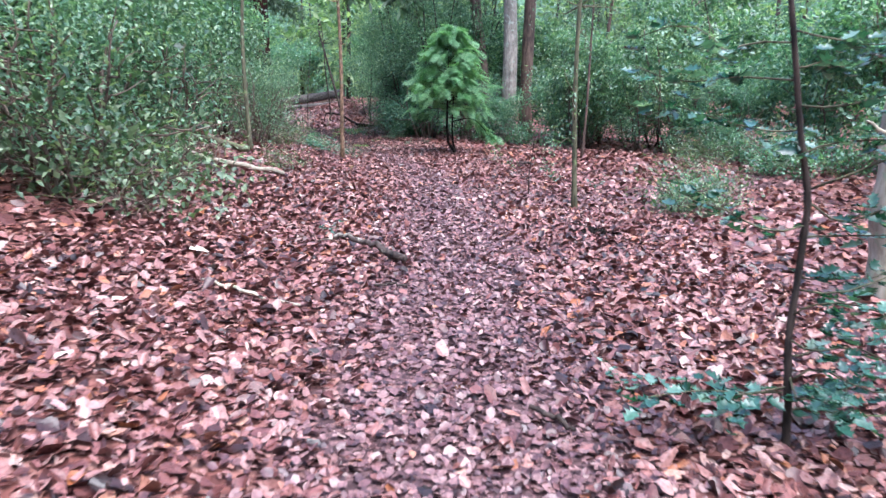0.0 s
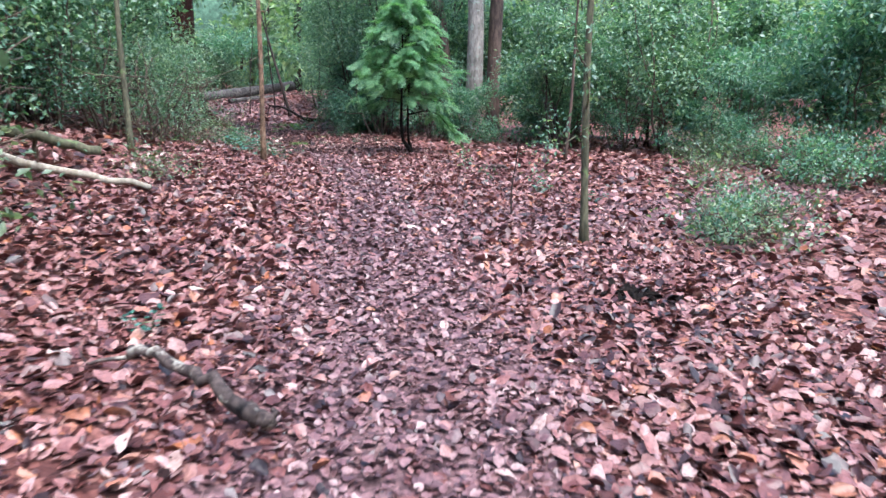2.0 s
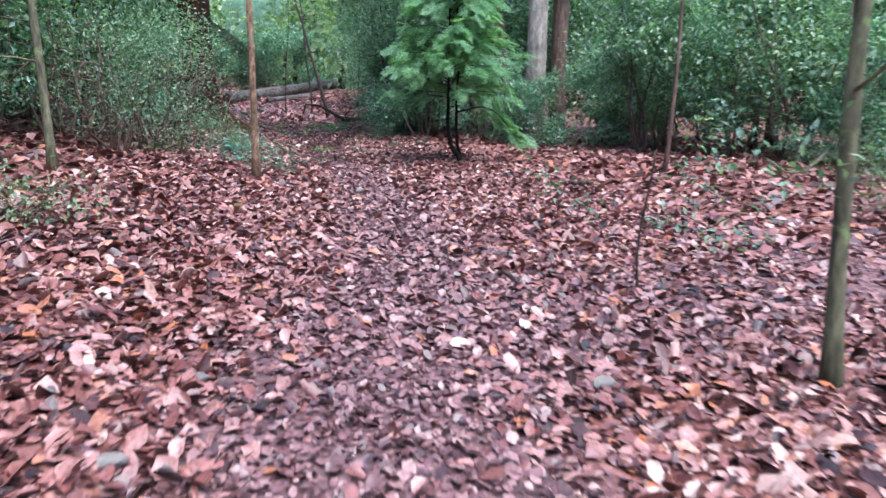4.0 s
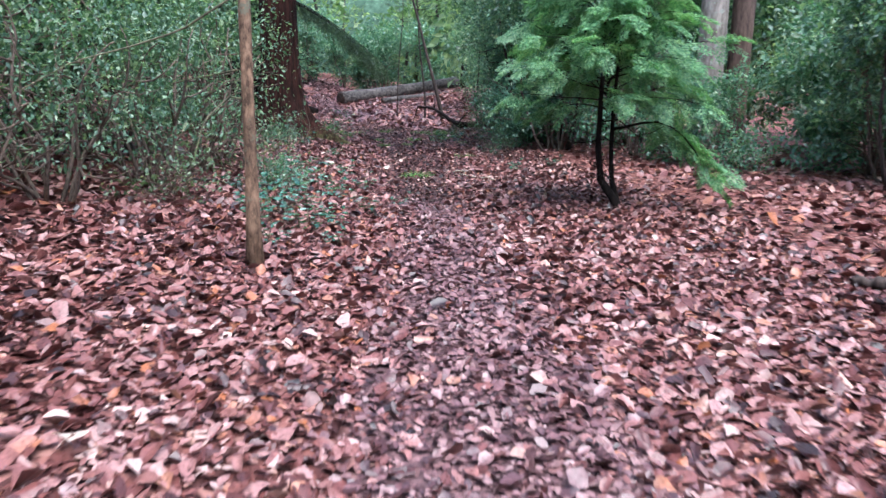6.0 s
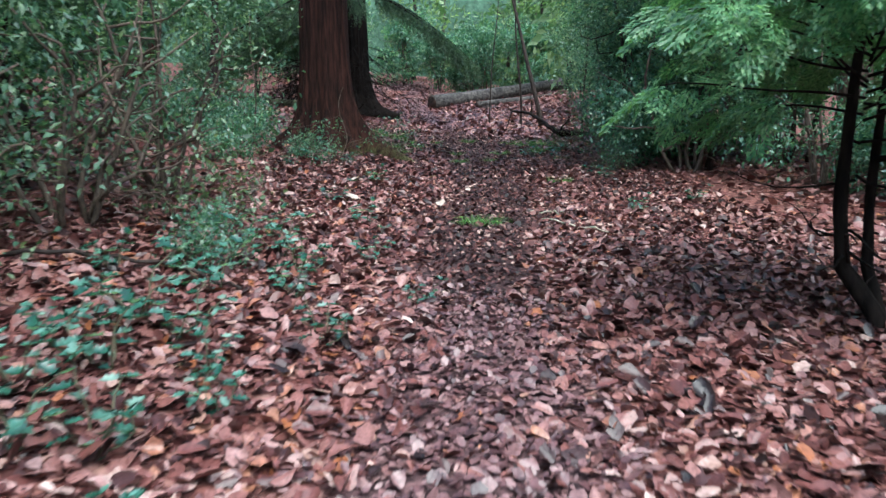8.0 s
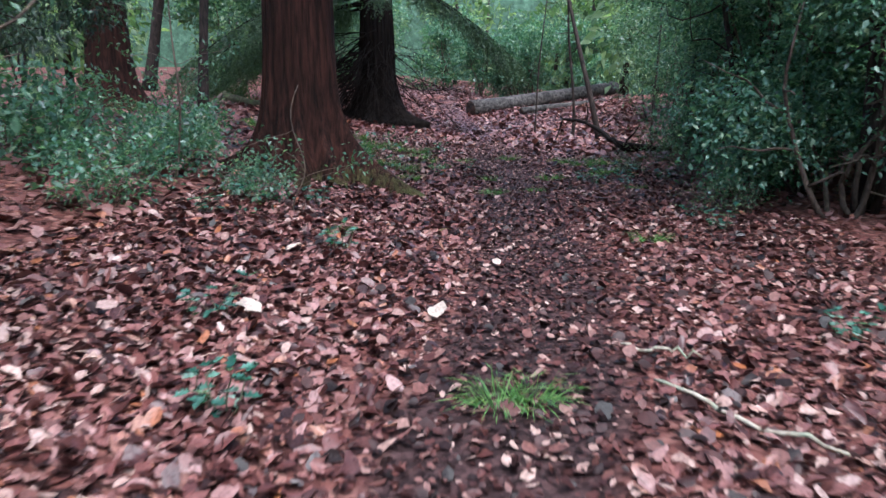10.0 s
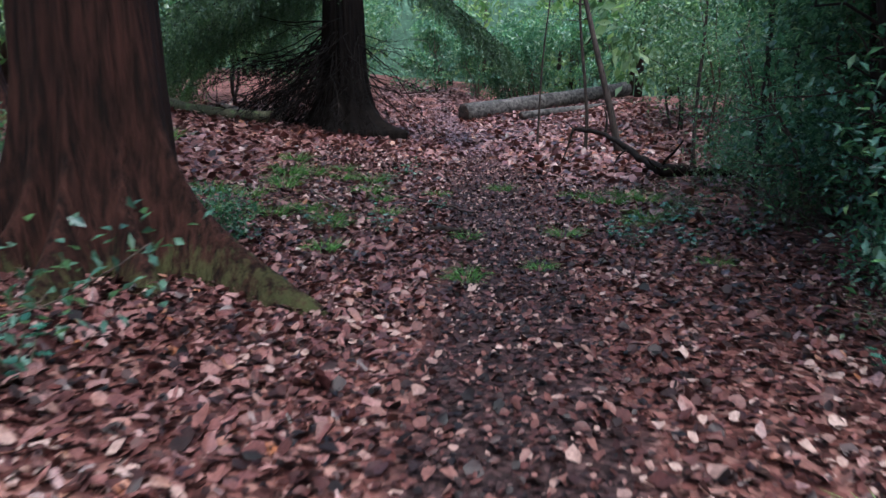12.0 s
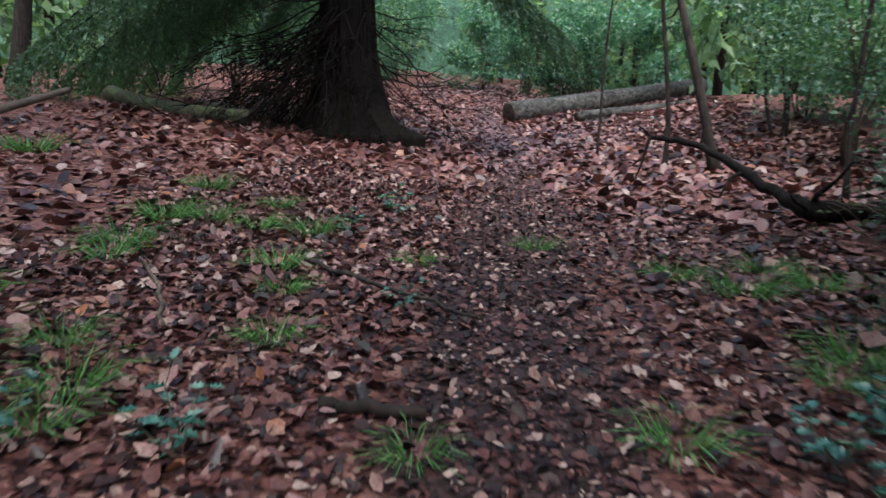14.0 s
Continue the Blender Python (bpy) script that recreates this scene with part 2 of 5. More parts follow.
M_BROWN = bark_material("brown_bark", (0.05, 0.032, 0.026), (0.16, 0.105, 0.082), scale=14, stretch=0.2, depth=0.02)
M_DARKBARK = bark_material("dark_wet_bark", (0.014, 0.010, 0.009), (0.062, 0.043, 0.036), scale=22, stretch=0.25, rough=0.85, depth=0.012)
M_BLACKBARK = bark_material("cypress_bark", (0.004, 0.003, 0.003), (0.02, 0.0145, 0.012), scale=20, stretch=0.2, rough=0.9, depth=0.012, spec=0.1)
M_TWIG = bark_material("twig_bark", (0.05, 0.035, 0.028), (0.16, 0.12, 0.09), scale=40, stretch=0.3, depth=0.003)
M_PALEWOOD = bark_material("weathered_wood", (0.24, 0.20, 0.15), (0.46, 0.41, 0.33), scale=20, stretch=0.1, depth=0.01, patches=(0.26, 0.28, 0.2))
M_LOG = bark_material("log_bark", (0.012, 0.009, 0.008), (0.11, 0.097, 0.09), scale=7, stretch=1.0, depth=0.03)
M_STICK = bark_material("old_stick_bark", (0.018, 0.012, 0.011), (0.085, 0.06, 0.053), scale=30, stretch=0.5, depth=0.006, patches=(0.27, 0.24, 0.2))
M_CUT = bark_material("cut_wood", (0.012, 0.008, 0.007), (0.055, 0.032, 0.025), scale=6, stretch=1.0, depth=0.004)


# ---- terrain ----
PATH_Y = [-10, 0, 3, 6, 11, 14.5, 16, 20, 22.7, 25.5, 28, 40, 53, 70]
PATH_X = [0, 0, .1, .15, -.1, -.5, -.8, -2, -2.7, -3.5, -4.3, -9.0, -15.3, -24]


def path_x(y):
    return np.interp(y, PATH_Y, PATH_X)


def height(x, y):
    """The lie of the land: level along the path, a bank on its one side, falling gently on the other."""
    x, y = np.asarray(x, float), np.asarray(y, float)
    u = x - path_x(y)
    near = np.interp(y, [12, 18], [1.0, 0.0])
    bank = 0.13 * np.clip(-u - 0.4, 0, 13) + 0.03 * np.clip(-u - 13.4, 0, 60)
    fall = -0.075 * near * np.clip(u - 0.4, 0, 4)
    far_bank = 0.125 * np.interp(y, [44, 54], [0.0, 1.0]) * np.clip(u - 1.0, 0, 9)
    # beyond the felled trunks the path climbs
    rise = np.interp(y, [50, 63, 80], [0.0, 1.25, 2.0]) * np.interp(u, [1.5, 5.0], [1.0, 0.0])
    return np.interp(y, [0, 32, 53, 80], [0.0, 0.0, 0.45, 0.8]) + bank + fall + far_bank + rise


def lumps(x, y):
    x, y = np.asarray(x, float), np.asarray(y, float)
    return 0.022 * np.sin(1.9 * x + 0.7 * y) * np.sin(1.3 * y - 0.6 * x) + 0.012 * np.sin(5.1 * x - 2.2 * y) * np.sin(4.3 * y + 1.7 * x)


def gz(x, y):
    return float(height(x, y) + lumps(x, y))


SIDE = [(0.2, 10.5), (3.0, 12.6), (6.0, 14.6), (8.0, 15.8)]


def trodden(x, y):
    """How worn the ground is: 1 on the paths, 0 away from them."""
    x, y = np.asarray(x, float), np.asarray(y, float)
    u = np.abs(x - path_x(y) - 0.05 * np.sin(1.1 * y)) * np.interp(y, [18, 22], [1.0, 0.95])
    wear = np.clip(1.35 - u / np.interp(y, [0, 8, 14, 20, 28, 34], [0.85, 0.85, 0.62, 0.5, 0.55, 0.6]), 0, 1)
    for (ax, ay), (bx, by) in zip(SIDE, SIDE[1:]):
        k = np.clip(((x - ax) * (bx - ax) + (y - ay) * (by - ay)) / ((bx - ax) ** 2 + (by - ay) ** 2), 0, 1)
        away = np.hypot(x - ax - k * (bx - ax), y - ay - k * (by - ay))
        wear = np.maximum(wear, np.clip(1.3 - away / 0.8, 0, 0.6))
    return wear


# ---- mesh helpers ----
def mesh_np(name, verts, faces, material, smooth=False):
    """A mesh from arrays: verts (n, 3) and faces (m, k)."""
    verts, faces = np.asarray(verts, np.float32), np.asarray(faces, np.int32)
    me = bpy.data.meshes.new(name)
    me.vertices.add(len(verts))
    me.vertices.foreach_set("co", verts.ravel())
    k = faces.shape[1]
    me.loops.add(faces.size)
    me.loops.foreach_set("vertex_index", faces.ravel())
    me.polygons.add(len(faces))
    me.polygons.foreach_set("loop_start", np.arange(0, faces.size, k, dtype=np.int32))
    if smooth:
        me.polygons.foreach_set("use_smooth", np.ones(len(faces), bool))
    me.update(calc_edges=True)
    me.materials.append(material)
    return me


def part(name, me, parent, label="", m=None):
    ob = new(name, me)
    ob.parent = parent
    if m is not None:
        ob.matrix_basis = m
    if label:
        ob["label"] = label
    return ob


def unit(v):
    return v / np.maximum(np.linalg.norm(v, axis=-1, keepdims=True), 1e-9)


def tube(points, radii, sides=8, rough=0.0, seed=0, cap=True):
    """A tapered round limb along points. Returns verts and quad faces (a cap is a fan of thin quads)."""
    pts, radii = np.asarray(points, float), np.asarray(radii, float)
    r = np.random.default_rng(seed)
    tang = unit(np.gradient(pts, axis=0))
    ref = np.array([0.0, 0.0, 1.0]) if abs(tang[0][2]) < 0.8 else np.array([1.0, 0.0, 0.0])
    verts = []
    a = np.linspace(0, 2 * np.pi, sides, endpoint=False)
    for p, t, rad in zip(pts, tang, radii):
        s = unit(np.cross(t, ref))
        ref = np.cross(s, t)
        k = rad * (1 + rough * r.uniform(-1, 1, sides))
        verts.append(p + (np.cos(a) * k)[:, None] * s + (np.sin(a) * k)[:, None] * ref)
    n = len(pts)
    verts = np.concatenate(verts + [pts[:1], pts[-1:]])
    i, j = np.meshgrid(np.arange(n - 1), np.arange(sides), indexing="ij")
    i, j = i.ravel(), j.ravel()
    j2 = (j + 1) % sides
    faces = np.stack([i * sides + j, i * sides + j2, (i + 1) * sides + j2, (i + 1) * sides + j], 1)
    if cap:
        q = np.arange(0, sides, 2)
        low = np.stack([np.full(len(q), n * sides), (q + 2) % sides, (q + 1) % sides, q], 1)
        top = (n - 1) * sides
        high = np.stack([np.full(len(q), n * sides + 1), top + q, top + (q + 1) % sides, top + (q + 2) % sides], 1)
        faces = np.concatenate([faces, low, high])
    return verts, faces


def joined(pieces):
    vs, fs, at = [], [], 0
    for v, f in pieces:
        vs.append(v)
        fs.append(f + at)
        at += len(v)
    return np.concatenate(vs), np.concatenate(fs)


def wavy(a, b, n, sway, seed, sag=0.0):
    """Points from a to b that wander by sway and hang by sag."""
    r = np.random.default_rng(seed)
    a, b = np.asarray(a, float), np.asarray(b, float)
    k = np.linspace(0, 1, n)[:, None]
    p = a + (b - a) * k
    off = np.zeros((n, 3))
    for f in (1, 2, 3):
        off += np.sin(k * np.pi * f) * r.normal(0, 1, 3) * sway / f
    off[:, 2] -= (np.sin(k[:, 0] * np.pi)) * sag
    return p + off


def blades(P, D, Nn, length, width, fold=0.2):
    """Pointed leaves folded along the rib: four verts and two triangles each."""
    D = unit(D)
    S = unit(np.cross(D, Nn))
    U = np.cross(S, D)
    L, W = np.asarray(length)[:, None], np.asarray(width)[:, None]
    mid = P + D * L * 0.45 + U * W * fold
    v = np.stack([P, mid + S * W * 0.5, P + D * L - U * W * fold * 0.5, mid - S * W * 0.5], 1).reshape(-1, 3)
    b = np.arange(len(P))[:, None] * 4
    f = np.concatenate([b + [0, 1, 2], b + [0, 2, 3]], 1).reshape(-1, 3)
    return v, f


def broad_leaves(P, D, Nn, length, width, fold=0.15, curl=0.1, waist=0.62):
    """Broad leaves of six verts: two bent halves that meet in the rib."""
    D = unit(D)
    S = unit(np.cross(D, Nn))
    U = np.cross(S, D)
    L, W = np.asarray(length)[:, None], np.asarray(width)[:, None]
    k = np.broadcast_to(np.asarray(curl), (len(P),))[:, None] * L
    f1 = np.broadcast_to(np.asarray(fold), (len(P),))[:, None] * W
    l1 = P + D * L * 0.28 + S * W * 0.42 + U * f1
    r1 = P + D * L * 0.28 - S * W * 0.42 + U * f1
    l2 = P + D * L * waist + S * W * 0.5 + U * (f1 + k)
    r2 = P + D * L * waist - S * W * 0.5 + U * (f1 + k * 0.6)
    v = np.stack([P, l1, l2, P + D * L + U * k, r2, r1], 1).reshape(-1, 3)
    b = np.arange(len(P))[:, None] * 6
    f = np.concatenate([b + [0, 1, 2, 3], b + [0, 3, 4, 5]], 1).reshape(-1, 4)
    return v, f


def lobed_leaves(P, D, Nn, length, width, fold, curl, r):
    """Fallen leaves with lobed, torn edges: ten verts, two bent halves of six corners."""
    D = unit(D)
    S = unit(np.cross(D, Nn))
    U = np.cross(S, D)
    n = len(P)
    L, W = np.asarray(length)[:, None], np.asarray(width)[:, None]
    k, f1 = np.asarray(curl)[:, None] * L, np.asarray(fold)[:, None] * W
    jit = lambda a: a * r.uniform(0.7, 1.25, (n, 1))
    shape = ((0.14, 0.3, 0.7, 0.0), (0.38, 0.5, 1.1, 0.25), (0.62, 0.42, 1.2, 0.6), (0.86, 0.3, 0.9, 1.0))
    side = lambda s, q: [P + D * L * jit(t) + s * S * W * jit(w) + U * (f1 * u + k * c * q) for t, w, u, c in shape]
    a, b = side(1, 1.0), side(-1, 0.5)
    v = np.stack([P, *a, P + D * L + U * k, *b[::-1]], 1).reshape(-1, 3)
    i = np.arange(n)[:, None] * 10
    return v, np.concatenate([i + [0, 1, 2, 3, 4, 5], i + [0, 5, 6, 7, 8, 9]], 1).reshape(-1, 6)


def spiny_leaves(P, D, Nn, length, width, r):
    """Holly leaves seen close: a wavy, toothed outline round a bent rib."""
    D = unit(D)
    S = unit(np.cross(D, Nn))
    U = np.cross(S, D)
    L, W = np.asarray(length)[:, None], np.asarray(width)[:, None]
    ks = [(0.0, 0.0), (0.16, 0.5), (0.28, 0.26), (0.42, 0.56), (0.56, 0.28), (0.70, 0.46), (0.82, 0.16), (1.0, 0.0)]
    ribs = [P + D * L * t - U * W * 0.12 * np.sin(3.1 * t) for t, _ in ks]
    left = [P + D * L * t + S * W * w + U * W * (0.16 if w > 0.4 else -0.02) for t, w in ks[1:-1]]
    right = [P + D * L * t - S * W * w + U * W * (0.16 if w > 0.4 else -0.02) for t, w in ks[1:-1]]
    v = np.stack(ribs + left + right, 1).reshape(-1, 3)
    b = np.arange(len(P))[:, None] * 20
    quads = [[0, 8, 1, 14]]
    for i in range(1, 6):
        quads += [[i, 7 + i, 8 + i, i + 1], [i, i + 1, 14 + i, 13 + i]]
    quads += [[6, 13, 7, 19]]
    quads[0] = [0, 8, 1, 14][::-1]
    f = np.concatenate([b + q for q in quads], 1).reshape(-1, 4)
    return v, f


def sphere_dirs(n, r):
    return unit(r.normal(0, 1, (n, 3)))


# ---- ground ----
def spaced(fine_a, fine_b, step, far):
    core = np.arange(fine_a, fine_b + step / 2, step)
    out = np.array([1, 2.5, 5, 9, 15, 25, 40, 70, 120, 200, far])
    return np.concatenate([(fine_a - out)[::-1], core, fine_b + out])


def build_ground():
    xs, ys = spaced(-16, 12, 0.2, 400), spaced(-2, 56, 0.25, 400)
    X, Y = np.meshgrid(xs, ys)
    Z = height(X, Y) + lumps(X, Y)
    ny, nx = X.shape
    v = np.stack([X.ravel(), Y.ravel(), Z.ravel()], 1)
    i, j = np.meshgrid(np.arange(ny - 1), np.arange(nx - 1), indexing="ij")
    a = (i * nx + j).ravel()
    f = np.stack([a, a + 1, a + nx + 1, a + nx], 1)
    me = mesh_np("ground", v, f, M_GROUND, smooth=True)
    att = me.attributes.new("trodden", 'FLOAT', 'POINT')
    att.data.foreach_set("value", trodden(v[:, 0], v[:, 1]).astype(np.float32))
    # wet mud plus painted tree shade, easing off before the lit clearing
    damp_shade = me.attributes.new("wet", 'FLOAT', 'POINT')
    damp_shade.data.foreach_set("value", np.interp(v[:, 1], [13, 22, 33, 41], [0.0, 0.85, 0.85, 0.0]).astype(np.float32))
    return tagged(new("ground", me), "forest soil strewn with brown leaf scraps and a trodden path", "ground", kind="structure")


build_ground()


# ---- leaf litter ----
def litter(n, y0, y1, u0, u1, size, r, keep, lobed=False):
    y = r.uniform(y0, y1, n)
    x = path_x(y) + r.uniform(u0, u1, n)
    x, y = x[m := keep(x, y, r)], y[m]
    n = len(x)
    z = height(x, y) + lumps(x, y) + r.uniform(0.003, 0.02, n)
    yaw = r.uniform(0, 2 * np.pi, n)
    tilt = np.clip(r.normal(0, 0.24, n), -0.9, 0.9)
    D = np.stack([np.cos(yaw) * np.cos(tilt), np.sin(yaw) * np.cos(tilt), np.sin(tilt)], 1)
    up = unit(np.stack([r.normal(0, 0.32, n), r.normal(0, 0.32, n), np.ones(n)], 1))
    L = size * np.clip(np.exp(r.normal(0, 0.42, n)), 0.35, 1.7)
    W = L * r.uniform(0.5, 0.9, n)
    P = np.stack([x, y, z + np.maximum(0, -np.sin(tilt) * L)], 1)
    if lobed:
        return lobed_leaves(P, D, up, L, W, r.normal(0.06, 0.2, n), r.normal(0.08, 0.22, n), r)
    return broad_leaves(P, D, up, L, W, fold=r.normal(0.05, 0.16, n), curl=r.normal(0.06, 0.16, n), waist=0.62)


def build_litter():
    r = np.random.default_rng(11)
    # paler leaves thin out past y 19, most on the right, imitating tree shade
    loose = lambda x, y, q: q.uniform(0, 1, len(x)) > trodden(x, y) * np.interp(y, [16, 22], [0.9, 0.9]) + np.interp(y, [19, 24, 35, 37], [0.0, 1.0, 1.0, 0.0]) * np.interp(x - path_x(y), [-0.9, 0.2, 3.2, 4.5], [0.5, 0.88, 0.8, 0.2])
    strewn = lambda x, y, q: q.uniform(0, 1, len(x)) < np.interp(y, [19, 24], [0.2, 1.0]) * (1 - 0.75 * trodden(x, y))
    worn = lambda x, y, q: q.uniform(0, 1, len(x)) < trodden(x, y) * 0.9 + 0.06
    v, f = joined([litter(138000, 0.6, 28, -3.2, 3.2, 0.058, r, loose, True), litter(30000, 28, 36.5, -3.4, 3.0, 0.058, r, loose, True)])
    tagged(new("leaf_litter", mesh_np("leaf_litter", v, f, M_LITTER)), "wet pinkish-brown fallen oak and beech leaves covering the ground", "fallen leaves", kind="stuff")
    v, f = joined([litter(21000, 0.6, 36, -7, -3.2, 0.1, r, loose),
                   litter(16000, 0.6, 36, 3.2, 7, 0.1, r, loose),
                   litter(10000, 0.6, 36, -13, -7, 0.12, r, loose),
                   litter(9000, 8, 30, 7, 12, 0.11, r, loose),
                   litter(15000, 36, 60, -9, 1, 0.13, r, loose),
                   litter(22000, 32, 60, 1, 9, 0.13, r, loose)])
    tagged(new("leaf_drift", mesh_np("leaf_drift", v, f, M_LITTER)), "brown fallen leaves lying thick under the trees", "fallen leaves", kind="stuff")
    v, f = joined([litter(88000, 0.6, 20, -1.7, 1.7, 0.038, r, worn),
                   litter(16000, 10, 18, 0, 9, 0.055, r, worn), litter(9000, 38, 60, -2.2, 2.2, 0.09, r, worn), litter(7000, 58, 74, -3.5, 3.5, 0.13, r, lambda x, y, q: q.uniform(0, 1, len(x)) < 0.9)])
    tagged(new("trodden_leaf_scraps", mesh_np("trodden_leaf_scraps", v, f, M_SCRAPS)), "trampled mauve-brown leaf scraps pressed into the path", "fallen leaves", kind="stuff")
    # sodden scraps fill in there, their dark colour doubling as tree shade
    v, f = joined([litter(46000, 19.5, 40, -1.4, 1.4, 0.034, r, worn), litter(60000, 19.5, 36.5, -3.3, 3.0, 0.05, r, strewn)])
    tagged(new("muddy_leaf_scraps", mesh_np("muddy_leaf_scraps", v, f, M_MUDSHADE)), "dark sodden leaf scraps with painted tree shade, on and beside the muddy path", "fallen leaves", kind="stuff")
    a, d = r.uniform(0, 6.28, 70), np.abs(r.normal(0, 0.1, 70))
    x, y = 1.76 + np.cos(a) * d * 1.5, 8.25 + np.sin(a) * d
    P = np.stack([x, y, height(x, y) + lumps(x, y) + r.uniform(0.02, 0.06, 70)], 1)
    v, f = lobed_leaves(P, np.stack([np.cos(a), np.sin(a), r.normal(0, 0.3, 70)], 1), unit(r.normal(0, 0.4, (70, 3)) + [0, 0, 1]), r.uniform(0.06, 0.1, 70), r.uniform(0.04, 0.07, 70), r.normal(0, 0.2, 70), r.normal(0, 0.2, 70), r)
    tagged(new("wet_leaf_clump", mesh_np("wet_leaf_clump", v, f, M_SPBARK)), "small clump of blackened wet leaves on the litter", "fallen leaves", kind="stuff")


build_litter()


# ---- shrubs ----
def shrub_crown(seed, rx, h, z0, n, leaf, aspect, lumps_n=11, droop=0.2, clump=14, spread=0.16):
    """Leaves in clumps over several uneven lobes, with gaps between them."""
    r = np.random.default_rng(seed)
    lobe_c = np.stack([r.uniform(-0.62, 0.62, lumps_n) * rx, r.uniform(-0.62, 0.62, lumps_n) * rx, z0 + r.uniform(0.12, 0.9, lumps_n) * (h - z0)], 1)
    lobe_r = r.uniform(0.26, 0.5, lumps_n) * rx * (1.1 - 0.35 * lobe_c[:, 2] / h)
    m = n // clump
    which = r.integers(0, lumps_n, m)
    d = sphere_dirs(m, r)
    c = lobe_c[which] + d * (lobe_r[which] * r.uniform(0.45, 1.08, m) ** 0.7)[:, None] * [1, 1, 0.85]
    c[:, 2] = np.maximum(c[:, 2], 0.12 + z0 * r.uniform(0.3, 1.0, m))
    c = np.repeat(c, clump, 0)
    d = np.repeat(d, clump, 0)
    k = len(c)
    axis = unit(d * 0.7 + sphere_dirs(k, r) * 0.9 + [0, 0, 0.15 - droop])
    P = c + r.normal(0, spread, (k, 3)) * [1, 1, 0.7]
    P[:, 2] = np.maximum(P[:, 2], 0.06)
    up = unit(d * 0.4 + [0, 0, 1] + r.normal(0, 0.35, (k, 3)))
    L = leaf * np.exp(r.normal(0, 0.22, k))
    return blades(P, axis, up, L, L * aspect * r.uniform(0.85, 1.15, k))


def build_shrub(name, seed, rx, h, z0, n, leaf, aspect, material, bark, label, category, stems=4, **kw):
    """A shrub built once at the origin: stems and a leafy crown."""
    root = new(name)
    r = np.random.default_rng(seed + 500)
    for i in range(stems):
        a = r.uniform(0, 6.28)
        top = np.array([np.cos(a) * rx * r.uniform(0.25, 0.7), np.sin(a) * rx * r.uniform(0.25, 0.7), h * r.uniform(0.6, 0.92)])
        base = np.array([np.cos(a) * 0.15, np.sin(a) * 0.15, -0.08])
        spine = wavy(base, top, 9, 0.10 * rx, seed * 31 + i)
        v, f = tube(spine, np.linspace(0.03, 0.008, 9) * (0.5 + h / 6) * (0.4 if h < 1 else 1), 7, 0.1, seed + i)
        stem = part("stem", mesh_np("stem", v, f, bark, smooth=True), root)
        for j in range(4):
            s = spine[2 + j % 6]
            b = a + r.uniform(-1.6, 1.6)
            e = s + np.array([np.cos(b), np.sin(b), r.uniform(-0.1, 0.7)]) * rx * r.uniform(0.3, 0.6)
            v, f = tube(wavy(s, e, 6, 0.05 * rx, seed * 77 + i * 9 + j), np.linspace(0.016, 0.004, 6) * (0.5 if h < 1 else 1), 5)
            part("twig", mesh_np("twig", v, f, bark, smooth=True), stem)
    v, f = shrub_crown(seed, rx, h, z0, n, leaf, aspect, **kw)
    part("foliage", mesh_np("foliage", v, f, material), root)
    return tagged(root, label, category)


def put(ob, spots, group=""):
    """The first spot takes the thing itself, the others take copies. A spot is x, y, turn and scale."""
    for n, (x, y, turn, size) in enumerate(spots):
        m = pose(x, y, gz(x, y) - 0.02, 0, 0, turn) @ Matrix.Scale(size, 4)
        if n == 0:
            spot0 = m
        else:
            c = copy_thing(ob, pose(x, y, gz(x, y) - 0.02, 0, 0, turn))
            c.scale = (size, size, size)
    ob.matrix_basis = spot0
    if group:
        for o in [ob] + [o for o in scene.objects if o.parent is None and o.name.startswith(ob.name.split(".")[0] + ".")]:
            if o.get("label") == ob.get("label"):
                o["group"] = group


HOLLY_A = build_shrub("holly_bush", 1, 2.0, 4.6, 0.3, 6800, 0.135, 0.55, M_HOLLY, M_TWIG, "dense dark green holly bush with glossy leaves at the wood's edge", "shrub", stems=4, lumps_n=16)
HOLLY_B = build_shrub("holly_bush", 2, 1.8, 5.6, 1.0, 6600, 0.125, 0.55, M_HOLLY, M_DARKBARK, "tall loose holly tree with bare lower stems over leaf litter", "shrub", stems=3, lumps_n=18)
LAUREL = build_shrub("laurel_bush", 3, 1.9, 3.6, 0.2, 6800, 0.15, 0.42, M_LAUREL, M_TWIG, "spreading evergreen laurel bush with bluish glossy leaves", "shrub", stems=4, lumps_n=13, clump=16, spread=0.15)
YEW = build_shrub("yew_bush", 4, 2.0, 5.4, 0.1, 10500, 0.115, 0.32, M_YEW, M_DARKBARK, "dark blackish-green yew bush reaching down to the ground", "shrub", stems=4, lumps_n=17, droop=0.5)
LOOSE = build_shrub("hazel_thicket", 5, 2.0, 4.8, 0.7, 5200, 0.11, 0.6, M_YOUNG, M_TWIG, "thin open thicket with small yellowish-green leaves", "shrub", stems=4, lumps_n=16, spread=0.28)
THICKET = build_shrub("holly_thicket", 9, 1.3, 2.9, 0.25, 7600, 0.062, 0.55, M_LAUREL, M_TWIG, "thin-stemmed young holly thicket with small bluish leaves", "shrub", stems=6, lumps_n=16, clump=8, spread=0.17)
LOW = build_shrub("low_holly", 6, 0.75, 0.85, 0.05, 1300, 0.075, 0.55, M_LAUREL, M_TWIG, "low sprawling young holly bush on leaf litter", "shrub", stems=5, lumps_n=10, clump=6, spread=0.13)
